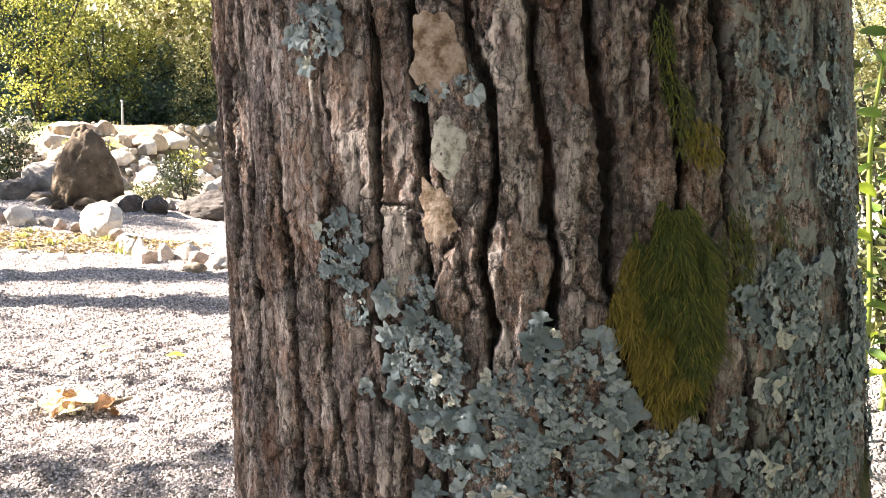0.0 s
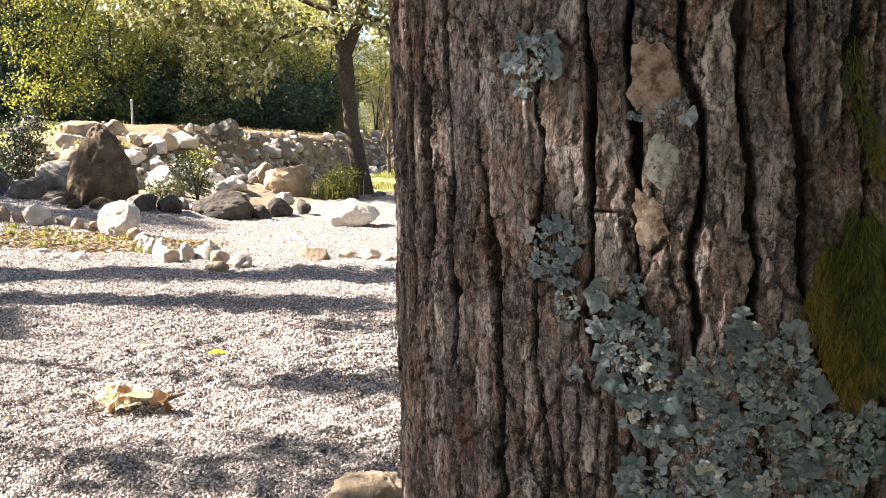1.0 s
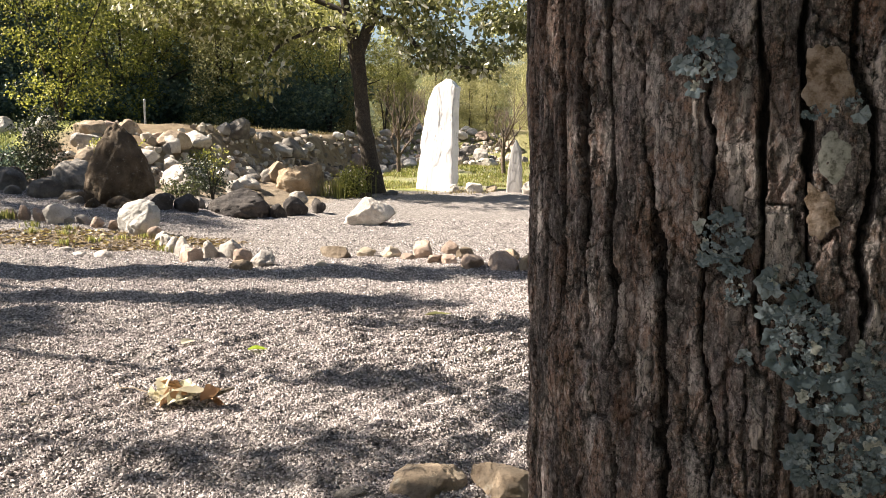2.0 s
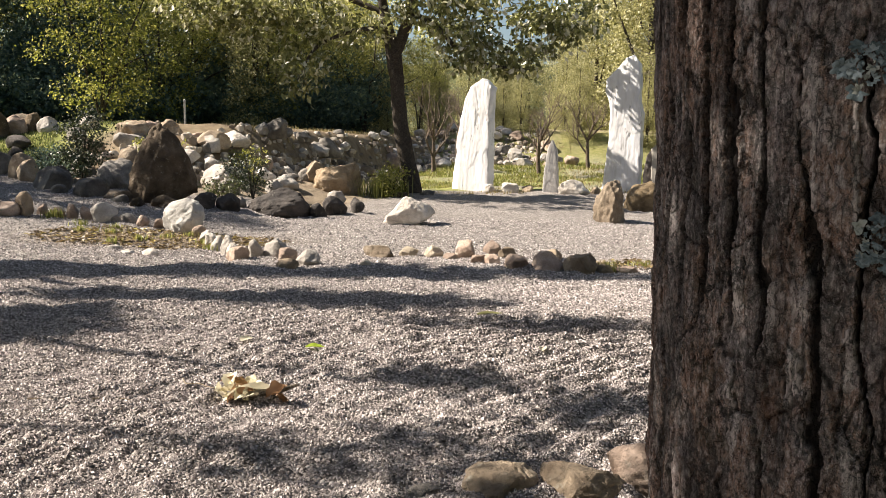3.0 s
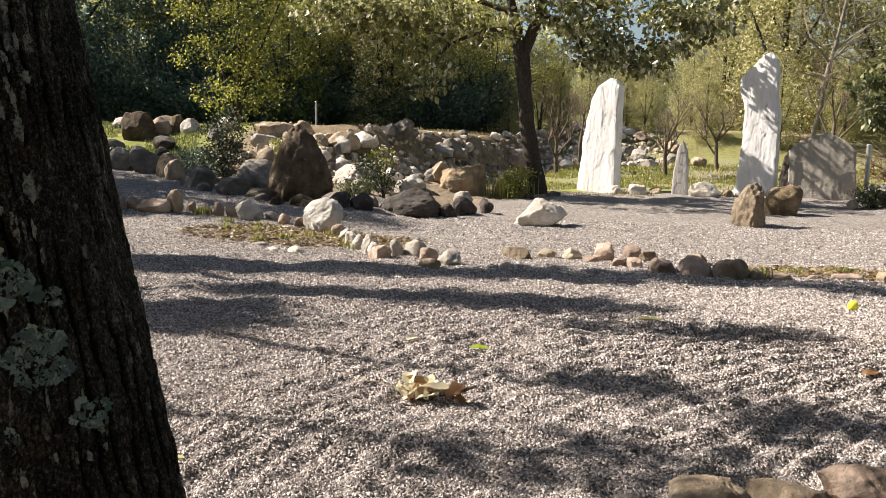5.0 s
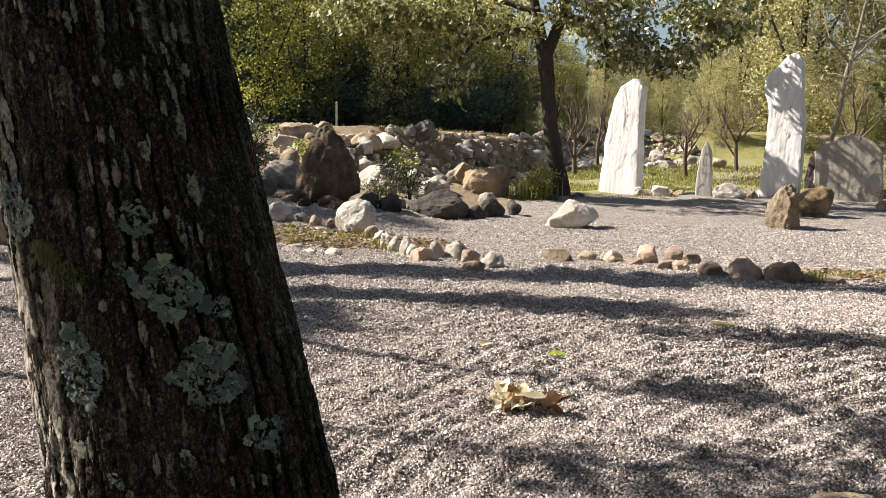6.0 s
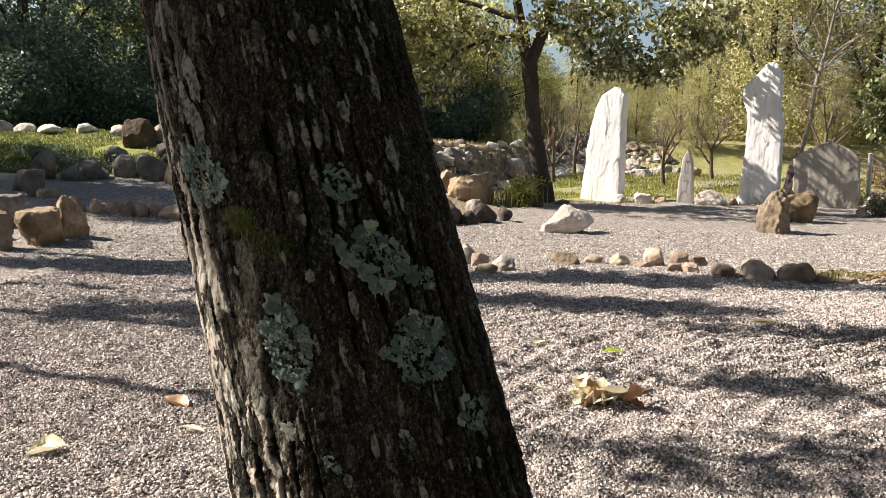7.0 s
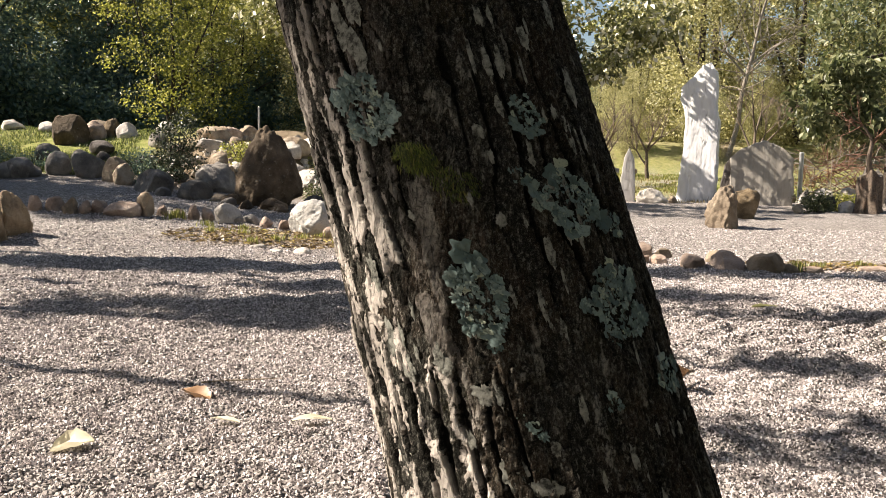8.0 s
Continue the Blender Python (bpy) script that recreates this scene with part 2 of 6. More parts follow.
STRAW_MAT = leaf_material("straw_blade", [(0.0, (0.20, 0.16, 0.06)), (0.6, (0.36, 0.29, 0.14)), (1.0, (0.52, 0.44, 0.26))], 0.35)
LITTER_MAT = leaf_material("dry_leaf", [(0.0, (0.08, 0.05, 0.022)), (0.5, (0.20, 0.135, 0.055)), (0.85, (0.36, 0.27, 0.12)), (1.0, (0.5, 0.42, 0.1))], 0.2)


def bark_material(name, dark, mid, warm, light, crust_and_sun=(0.38, 0.40, 0.35), cover=0.9, spread=0.47, lace=0.8, pale=0.35, moss=0.4, sheen=0.25, flaky=0.0, plates=True, stain=0.0):
    """Plates of several weathered tones over fissures darkened for shade, with fine cracks, black lace, pale scales
    and, where masked, a crust of lichen and a painted sunlit side.
    """
    m, nt, b = material(name, 0.92)
    b.inputs["Specular IOR Level"].default_value = sheen
    w = coords(nt)
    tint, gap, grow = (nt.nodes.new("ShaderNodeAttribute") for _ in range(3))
    tint.attribute_name, gap.attribute_name, grow.attribute_name = "plate_tint", "fissure_shade", "crust_and_sun"
    blotch = noise_tex(nt, coords(nt, (1, 1, 0.45)), 34.0, 8.0, 0.7)
    mottle = noise_tex(nt, coords(nt, (1, 1, 0.6)), 170.0, 8.0, 0.78)
    speck = noise_tex(nt, w, 520.0, 4.0, 0.7)
    fibre = noise_tex(nt, coords(nt, (1, 1, 0.10)), 300.0, 6.0, 0.72)
    pick = times(nt, times(nt, blotch, 0.45), times(nt, tint.outputs["Fac"], 0.55), "ADD") if plates else blotch
    col = ramp(nt, pick, [(0.38, tuple(c * 0.6 for c in mid)), (0.46, mid), (0.53, warm), (0.60, mid), (0.68, light)])
    hue = noise_tex(nt, coords(nt, (1, 1, 0.5)), 9.0, 4.0)
    col = mix(nt, times(nt, range_of(nt, hue, 0.52, 0.62), 0.5), col, tuple(c * k for c, k in zip(warm, (1.0, 0.78, 0.62))))
    col = mix(nt, times(nt, range_of(nt, hue, 0.47, 0.38), 0.5), col, tuple(c * k for c, k in zip(mid, (1.02, 1.06, 1.16))))
    col = mix(nt, times(nt, range_of(nt, mottle, 0.535, 0.59), pale), col, light)
    col = mix(nt, times(nt, range_of(nt, mottle, 0.475, 0.42), 0.8), col, tuple(c * 0.9 for c in dark))
    col = mix(nt, times(nt, range_of(nt, fibre, 0.54, 0.58), 0.42), col, dark)
    col = mix(nt, times(nt, range_of(nt, speck, 0.56, 0.63), 0.4), col, light)
    net = nt.nodes.new("ShaderNodeTexVoronoi")
    net.feature = "DISTANCE_TO_EDGE"
    net.inputs["Scale"].default_value = 78.0
    bent = nt.nodes.new("ShaderNodeVectorMath")
    bent.operation = "ADD"
    jig = node(nt, "ShaderNodeTexNoise", Scale=90.0, Detail=3.0)
    nt.links.new(w, jig.inputs["Vector"])
    small = nt.nodes.new("ShaderNodeVectorMath")
    small.operation = "SCALE"
    small.inputs["Scale"].default_value = 0.012
    nt.links.new(jig.outputs["Color"], small.inputs[0])
    nt.links.new(coords(nt, (1, 1, 0.36)), bent.inputs[0])
    nt.links.new(small.outputs[0], bent.inputs[1])
    nt.links.new(bent.outputs[0], net.inputs["Vector"])
    chinks = times(nt, range_of(nt, net.outputs["Distance"], 0.07, 0.01), range_of(nt, noise_tex(nt, w, 24.0, 3.0), 0.44, 0.58))
    col = mix(nt, times(nt, chinks, 0.7), col, dark)
    region = range_of(nt, noise_tex(nt, w, 17.0, 3.0), 0.50, 0.60)
    col = mix(nt, times(nt, times(nt, range_of(nt, noise_tex(nt, w, 190.0, 9.0, 0.8), 0.49, 0.53), region), lace), col, (0.012, 0.011, 0.009))
    # Lichen crust; on the leaning trunk, pale flakes and its painted sunlit side.
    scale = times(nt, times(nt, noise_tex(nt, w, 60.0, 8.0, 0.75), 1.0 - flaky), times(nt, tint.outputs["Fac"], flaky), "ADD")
    crust_sun_mask = times(nt, range_of(nt, scale, spread, spread + 0.05), times(nt, grow.outputs["Fac"], cover))
    col = mix(nt, crust_sun_mask, col, crust_and_sun)
    col = mix(nt, times(nt, range_of(nt, noise_tex(nt, w, 12.0, 7.0, 0.75), 0.58, 0.68), moss), col, (0.06, 0.055, 0.014))
    # Fissures get a near-black colour over their real depth, painting in their shade.
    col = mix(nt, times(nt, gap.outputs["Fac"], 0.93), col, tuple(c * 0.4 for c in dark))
    if stain:
        wet = noise_tex(nt, coords(nt, (1, 1, 0.22)), 15.0, 6.0, 0.65)
        col = mix(nt, times(nt, range_of(nt, wet, 0.50, 0.60), stain), col, tuple(c * 1.4 for c in dark))
        rust = noise_tex(nt, coords(nt, (1, 1, 0.30)), 21.0, 6.0, 0.7)
        col = mix(nt, times(nt, range_of(nt, rust, 0.58, 0.66), stain * 0.6), col, tuple(c * k for c, k in zip(warm, (0.8, 0.58, 0.45))))
    nt.links.new(col, b.inputs["Base Color"])
    h = bump(nt, b, mottle, 1.0, 0.0035)
    h = bump(nt, b, fibre, 1.0, 0.0025, h)
    h = bump(nt, b, range_of(nt, net.outputs["Distance"], 0.0, 0.10), 1.0, 0.003, h)
    bump(nt, b, speck, 1.0, 0.0012, h)
    return m


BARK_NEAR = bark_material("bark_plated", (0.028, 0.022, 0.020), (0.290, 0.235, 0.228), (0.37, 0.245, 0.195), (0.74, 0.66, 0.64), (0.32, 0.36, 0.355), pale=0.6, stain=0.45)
# Its palest tone puts sunlight into the flakes of the sunward side.
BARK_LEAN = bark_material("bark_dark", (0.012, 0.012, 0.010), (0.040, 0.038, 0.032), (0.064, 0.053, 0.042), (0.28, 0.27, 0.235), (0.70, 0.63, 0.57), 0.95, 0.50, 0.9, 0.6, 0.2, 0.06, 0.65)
BARK_FAR = bark_material("bark_twig", (0.016, 0.013, 0.011), (0.050, 0.041, 0.034), (0.070, 0.056, 0.045), (0.26, 0.23, 0.20), cover=0.2, pale=0.5, plates=False)
BARK_TAN = bark_material("bark_tan", (0.06, 0.045, 0.035), (0.15, 0.115, 0.09), (0.22, 0.17, 0.135), (0.34, 0.28, 0.225), cover=0.2, plates=False)
BARK_PALE = bark_material("bark_pale", (0.12, 0.10, 0.085), (0.26, 0.23, 0.20), (0.34, 0.31, 0.27), (0.50, 0.47, 0.43), cover=0.2, plates=False)
STRAW_STALK = bark_material("dry_stalk", (0.22, 0.17, 0.12), (0.36, 0.30, 0.22), (0.46, 0.39, 0.30), (0.60, 0.53, 0.43), cover=0.1, lace=0.2, moss=0.0, plates=False)
TWIG_RED = bark_material("bark_red", (0.05, 0.025, 0.018), (0.20, 0.10, 0.07), (0.30, 0.16, 0.11), (0.45, 0.32, 0.25), cover=0.1, lace=0.2, moss=0.0, plates=False)


def lichen_material(name, tone):
    m, nt, b = material(name, 0.9)
    g = nt.nodes.new("ShaderNodeNewGeometry")
    v = coords(nt)
    col = ramp(nt, g.outputs["Random Per Island"], [(p, tuple(c * k for c, k in zip(q, tone))) for p, q in ((0.0, (0.07, 0.10, 0.108)), (0.5, (0.145, 0.185, 0.20)), (0.85, (0.23, 0.275, 0.285)), (1.0, (0.33, 0.34, 0.29)))])
    col = mix(nt, times(nt, range_of(nt, noise_tex(nt, v, 260.0, 5.0), 0.52, 0.64), 0.6), col, (0.07, 0.085, 0.075))
    nt.links.new(col, b.inputs["Base Color"])
    bump(nt, b, noise_tex(nt, v, 300.0, 4.0), 0.5, 0.001)
    return m


LICHEN = lichen_material("lichen", (1.18, 1.18, 1.24))
LICHEN_DEEP = lichen_material("lichen_deep", (1.05, 1.12, 0.98))
CRUST, _nt, _b = material("crust_lichen", 0.95)
_v = coords(_nt)
_nt.links.new(ramp(_nt, noise_tex(_nt, _v, 130.0, 8.0, 0.7), [(0.40, (0.13, 0.13, 0.11)), (0.47, (0.30, 0.31, 0.28)), (0.62, (0.44, 0.44, 0.41))]), _b.inputs["Base Color"])
bump(_nt, _b, noise_tex(_nt, _v, 180.0), 0.6, 0.001)
CRUST_DIM, _nt, _b = material("crust_dim", 0.95)
_v = coords(_nt)
_nt.links.new(ramp(_nt, noise_tex(_nt, _v, 90.0, 8.0, 0.7), [(0.40, (0.04, 0.04, 0.034)), (0.50, (0.19, 0.19, 0.165)), (0.64, (0.30, 0.30, 0.265))]), _b.inputs["Base Color"])
bump(_nt, _b, noise_tex(_nt, _v, 180.0), 0.8, 0.002)
MOSS = leaf_material("moss", [(0.0, (0.020, 0.034, 0.006)), (0.5, (0.075, 0.105, 0.016)), (0.85, (0.13, 0.15, 0.025)), (1.0, (0.26, 0.21, 0.05))], 0.3, 0.8)
MOSS_GOLD = leaf_material("moss_gold", [(0.0, (0.10, 0.085, 0.012)), (0.6, (0.19, 0.155, 0.022)), (1.0, (0.30, 0.24, 0.05))], 0.3, 0.8)
MOSS_FRESH = leaf_material("moss_fresh", [(0.0, (0.09, 0.13, 0.012)), (0.65, (0.17, 0.22, 0.022)), (1.0, (0.30, 0.30, 0.05))], 0.3, 0.8)
CRUST_TAN, _nt, _b = material("crust_tan", 0.95)
_v = coords(_nt)
_nt.links.new(ramp(_nt, noise_tex(_nt, _v, 70.0, 8.0, 0.7), [(0.40, (0.10, 0.07, 0.045)), (0.48, (0.22, 0.165, 0.125)), (0.60, (0.34, 0.28, 0.24))]), _b.inputs["Base Color"])
bump(_nt, _b, noise_tex(_nt, _v, 180.0), 0.8, 0.002)
STEEL, _nt, _b = material("galvanised", 0.45)
_b.inputs["Metallic"].default_value = 0.7
_nt.links.new(ramp(_nt, noise_tex(_nt, coords(_nt), 12.0), [(0.3, (0.35, 0.36, 0.37)), (0.7, (0.55, 0.56, 0.57))]), _b.inputs["Base Color"])
FRUIT, _nt, _b = material("fruit_skin", 0.35)
_nt.links.new(ramp(_nt, noise_tex(_nt, coords(_nt), 25.0), [(0.3, (0.55, 0.55, 0.04)), (0.7, (0.68, 0.66, 0.09))]), _b.inputs["Base Color"])


# ---- the ground: one sheet from the gravel court to the horizon ----
RAKE = (1.5, 2.1)                     # centre of the raked rings


def height(x, y):
    """The lie of the land: court, rise to the side, terrace behind."""
    x, y = np.asarray(x, float), np.asarray(y, float)
    near = 0.2 * sm((9.5 - y) / 5.0)
    side, far = np.maximum(0, -3.5 - x), np.maximum(0, y - 8)
    rise = 0.55 * (1 - np.exp(-0.032 * side * far / 0.55))
    k = sm((x + 7.2) / 6)
    step = sm((y - 14 - 17 * k) / (6 - 2.5 * k))
    field = 0.46 * sm((y - 21.3) / 10.0) * sm((x + 3.4) / 2.6)
    return near + rise * (1 - step) + field + (1.5 - 0.25 * k) * step + 9 * sm((y - 52) / 60)


def relief(x, y):
    """Raked rows and lumps of the gravel, in metres."""
    r = np.hypot(x - RAKE[0], y - RAKE[1]) + 0.16 * vnoise(x * 0.9, y * 0.9, 0, 4) + 0.03 * vnoise(x * 4.3, y * 4.3, 0, 5)
    rows = np.sin(r * 2 * np.pi / 0.125)
    amp = 0.0155 * np.clip(0.65 + 0.8 * vnoise(x * 0.9, y * 0.9, 0, 9), 0.1, 1.3) * sm((6.2 - y) / 2.0) * sm((x + 2.7) / 1.2)
    lumps = 0.040 * fbm(x * 2.2, y * 2.2, 0, 4, 21) + 0.022 * fbm(x * 7, y * 7, 0, 3, 33) + 0.010 * vnoise(x * 17, y * 17, 0, 35)
    court = sm((21.5 - y) / 2.0) * sm((x + 12) / 3)
    wild = 0.10 * fbm(x * 0.9, y * 0.9, 0, 4, 51) * sm((y - 13) / 6.0)
    return (rows * amp + lumps) * court + wild


def ground_z(x, y):
    return height(x, y) + relief(x, y)


def steps(lo, hi, step, outer, grow):
    inner = np.arange(lo, hi, step)
    tail, d = [], step
    while (tail[-1] if tail else 0) < outer:
        d = min(d * grow, 60)
        tail.append((tail[-1] if tail else 0) + d)
    tail = np.array(tail)
    return np.concatenate([lo - tail[::-1], inner, inner[-1] + tail])


near_rows = steps(2.0, 9.5, 0.032, 900, 1.075)
near_rows = np.concatenate([near_rows[near_rows < 9.5], np.arange(9.5, 16.5, 0.055), 16.5 + np.cumsum(np.minimum(0.07 * 1.075 ** np.arange(1, 130), 60))])
gx, gy = np.meshgrid(steps(-5.2, 2.6, 0.028, 900, 1.09), near_rows, indexing="xy")
gzz = ground_z(gx, gy)
gverts = np.stack([gx, gy, gzz], -1).reshape(-1, 3)
ground_me = fast_mesh("ground", gverts, grid_faces(*gx.shape))
edge = fbm(gx * 0.7, gy * 0.7, 0, 4, 77)
k_side = sm((gx + 7.2) / 6)
grassy = sm((gy - 21.0 + 1.2 * edge) / 0.8) * sm((edge * 0.8 + 0.75)) * sm((gx + 3.2) / 1.5)
grassy = np.maximum(grassy, sm((-8.2 - gx + edge) / 0.8) * sm((gy - 14.9 + edge) / 1.0))
earth = sm((gy - (14 + 17 * k_side) + edge) / 1.5) * (1 - 0.75 * grassy)
earth *= sm((gx + 9.2) / 1.0)
earth = np.maximum(earth, 0.9 * np.exp(-(((gx + 4.2) / 1.35) ** 2 + ((gy - 9.7 - 0.2 * (gx + 4.1)) / 0.72) ** 2) ** 2))
earth = np.maximum(earth, 0.85 * np.exp(-(((gx - 1.75) / 1.1) ** 2 + ((gy - 8.55) / 0.42) ** 2) ** 2))
earth = np.maximum(earth, 0.8 * sm((gy - 14.0 + edge) / 1.0) * sm((-2.6 - gx) / 0.6) * sm((gx + 9.2) / 1.0))
cover = np.stack([grassy, earth, sm((gy - 44) / 6), 0 * earth + 1], -1).reshape(-1, 4).astype(np.float32)
attr = ground_me.attributes.new("cover", "FLOAT_COLOR", "POINT")
attr.data.foreach_set("color", cover.ravel())
tagged(part("ground", ground_me, GROUND), "grey raked gravel court running out to grass and earth", "ground", kind="structure")


def pebbles():
    """Loose stones of the gravel where it lies nearest."""
    rng = np.random.default_rng(5)
    spots, sizes = [], []
    for x0, x1, y0, y1, n, big in ((-4.6, -0.5, 1.55, 2.15, 36000, 0.0052), (-4.6, 1.0, 2.15, 3.3, 105000, 0.0052), (-4.9, 1.3, 3.3, 4.6, 105000, 0.0057), (-5.6, 1.9, 4.6, 6.6, 110000, 0.0068), (-7.2, 3.0, 6.6, 9.4, 70000, 0.0082), (-8.0, 4.0, 9.4, 13.5, 30000, 0.0105)):
        spots.append(np.stack([rng.uniform(x0, x1, n), rng.uniform(y0, y1, n)], 1))
        sizes.append(np.full(n, big))
    p, size = np.concatenate(spots), np.concatenate(sizes)
    n = len(p)
    z = ground_z(p[:, 0], p[:, 1])
    size = size * rng.uniform(0.62, 1.2, n) * rng.choice([0.8, 1.0, 1.4], n, p=[0.35, 0.5, 0.15])
    cap = np.array([[1.1, 0, 0], [-0.6, 1.0, 0], [-0.6, -1.0, 0], [0, 0, 0.85]], float)
    tris = np.array([[0, 1, 3], [1, 2, 3], [2, 0, 3]])
    v = cap[None] * rng.uniform(0.6, 1.3, (n, 4, 3)) * size[:, None, None]
    v[:, 3, :2] += rng.normal(0, 0.3, (n, 2)) * size[:, None]
    v[:, :3, 2] -= 0.35 * size[:, None]
    a, t = rng.uniform(0, 6.28, n), rng.uniform(-0.5, 0.5, n)
    y2, z2 = v[..., 1] * np.cos(t)[:, None] - v[..., 2] * np.sin(t)[:, None], v[..., 1] * np.sin(t)[:, None] + v[..., 2] * np.cos(t)[:, None]
    x3, y3 = v[..., 0] * np.cos(a)[:, None] - y2 * np.sin(a)[:, None], v[..., 0] * np.sin(a)[:, None] + y2 * np.cos(a)[:, None]
    v = np.stack([x3 + p[:, 0, None], y3 + p[:, 1, None], z2 + (z + size * 0.25)[:, None]], -1).reshape(-1, 3)
    f = (tris[None] + 4 * np.arange(n)[:, None, None]).reshape(-1, 3)
    return fast_mesh("gravel", v, f, False)


tagged(part("gravel", pebbles(), PEBBLE), "loose grey gravel chips scattered over the court", "gravel", kind="stuff")


# ---- stones ----
def rock_mesh(size, seed, detail=3, facets=10, rough=0.15, sharp=0.70, taper=0.0, skin=0.12, top=2.0):
    """A weathered stone of the given width, depth and height, standing on its flat base at the origin."""
    bm = bmesh.new()
    bmesh.ops.create_icosphere(bm, subdivisions=detail, radius=1.0)
    bm.verts.ensure_lookup_table()
    v = np.array([p.co[:] for p in bm.verts])
    rng = np.random.default_rng(seed)
    for _ in range(facets):
        n = rng.normal(size=3)
        n /= np.linalg.norm(n)
        d = v @ n - rng.uniform(sharp - 0.14, sharp + 0.1)
        v = v - np.outer(np.maximum(d, 0) * 0.92, n)
    o = rng.uniform(0, 50, 3)
    v = v * (1 + rough * fbm(v[:, 0] * 1.6 + o[0], v[:, 1] * 1.6 + o[1], v[:, 2] * 1.6 + o[2], 3, seed)[:, None] * 1.3)
    if detail > 3:
        v = v * (1 + skin * fbm(v[:, 0] * 7 + o[0], v[:, 1] * 7 + o[1], v[:, 2] * 7 + o[2], 3, seed + 3)[:, None])
    v[:, 2] = np.maximum(v[:, 2], -0.55)
    lid = top + 0.12 * fbm(v[:, 0] * 2.5 + o[0], v[:, 1] * 2.5, 0 * o[2], 3, seed + 9)
    v[:, 2] = np.where(v[:, 2] > lid, lid + 0.12 * (v[:, 2] - lid), v[:, 2])
    v -= v.min(0)
    v /= v.max(0)
    v[:, :2] = 0.5 + (v[:, :2] - 0.5) * (1 - taper * v[:, 2:3])
    v = (v - (0.5, 0.5, 0.06)) * np.array(size)
    for p, q in zip(bm.verts, v):
        p.co = q
    for f in bm.faces:
        f.smooth = True
    return bm


def stone(x, y, w, h, mat, label, seed, depth=None, turn=0.0, detail=4, group="", name="stone", category="stone", facets=10, rough=0.15, z=None, lean=0.0, taper=0.0, sharp=0.70, skin=0.12, top=2.0):
    ob = part(name, rock_mesh((w, depth or w * 0.8, h), seed, detail, facets, rough, sharp, taper, skin, top), mat)
    ob.matrix_world = pose(x, y, (float(height(x, y)) if z is None else z) - 0.02, 0, lean, turn)
    return tagged(ob, label, category, group)


def standing_stone(y, left, right, thick, turn, mat, label, seed, grain=1.0, name="standing_stone", category="standing stone"):
    """An upright slab turned about its foot. left, right: its edges as (x, height) from the foot to the head, over flat ground."""
    rows, wide, deep = 110, 44, 14
    c, k = math.cos(radians(turn)), abs(math.sin(radians(turn)))
    left, right = np.array(left, float), np.array(right, float)
    mid = (left[0, 0] + right[0, 0]) / 2
    left[:, 0] = (left[:, 0] - mid + thick / 2 * k) / c
    right[:, 0] = (right[:, 0] - mid - thick / 2 * k) / c
    t = np.linspace(0, 1, rows)

    def edge(pts):
        u = np.concatenate([[0], np.cumsum(np.hypot(*np.diff(pts, axis=0).T))])
        return np.stack([np.interp(t, u / u[-1], pts[:, j]) for j in (0, 1)], 1)

    a, b = edge(left), edge(right)
    ring = np.concatenate([np.stack([np.linspace(0, 1, wide, endpoint=False), np.full(wide, -1.0)], 1), np.stack([np.full(deep, 1.0), np.linspace(-1, 1, deep, endpoint=False)], 1),
                           np.stack([np.linspace(1, 0, wide, endpoint=False), np.full(wide, 1.0)], 1), np.stack([np.full(deep, 0.0), np.linspace(1, -1, deep, endpoint=False)], 1)])
    f, g = ring[:, 0][None], ring[:, 1][None]
    px, pz = a[:, :1] + (b[:, :1] - a[:, :1]) * f, a[:, 1:] + (b[:, 1:] - a[:, 1:]) * f
    round_off = 1 - 0.10 * np.abs(2 * f - 1) ** 8
    py = g * thick / 2 * (1 - 0.22 * t[:, None] ** 2) * round_off
    cleft = fbm(px * 2.6 + seed * 3, py * 0.5, pz * 0.30, 3, seed + 4)
    groove = 1 - sm(np.abs(cleft) / 0.03)
    ledge = np.floor(fbm(px * 1.7 + seed, py * 0.5, pz * 0.5, 3, seed + 9) * 6)
    skin = 0.022 * fbm(px * 2 + seed, py * 2, pz * 0.7, 2, seed) + 0.012 * fbm(px * 9 + seed, py * 9, pz * 1.6, 3, seed + 1) + 0.006 * fbm(px * 25, py * 25, pz * 9, 2, seed + 2) + 0.006 * ledge - 0.012 * groove * sm((fbm(px * 1.1 + seed, py, pz * 0.3, 2, seed + 14) + 0.02) / 0.1)
    py = py + np.sign(g) * skin * grain
    px = px + 0.020 * grain * (2 * f - 1) * fbm(py * 4 + seed, pz * 5, f * 0, 3, seed + 6) * 2
    pz = pz + 0.05 * t[:, None] ** 6 * fbm(px * 6, py * 6, seed, 3, seed + 7) * grain
    v = np.stack([px, py, pz - 0.06], -1)
    head = v[-1].mean(0)
    caps = [head + (v[-1] - head) * j + np.stack([0 * px[-1], 0 * px[-1], 0.03 * (1 - j) * vnoise(px[-1] * 9, py[-1] * 9, 0, seed) + 0.012], -1) for j in (0.94, 0.7, 0.4, 0.02)]
    v = np.concatenate([v, np.array(caps)], 0)
    ob = part(name, fast_mesh(name, v.reshape(-1, 3), grid_faces(rows + len(caps), len(ring), True)), mat)
    ob.matrix_world = pose(mid, y, float(height(mid, y)), 0, 0, turn)
    return tagged(ob, label, category, "standing stones on the court")


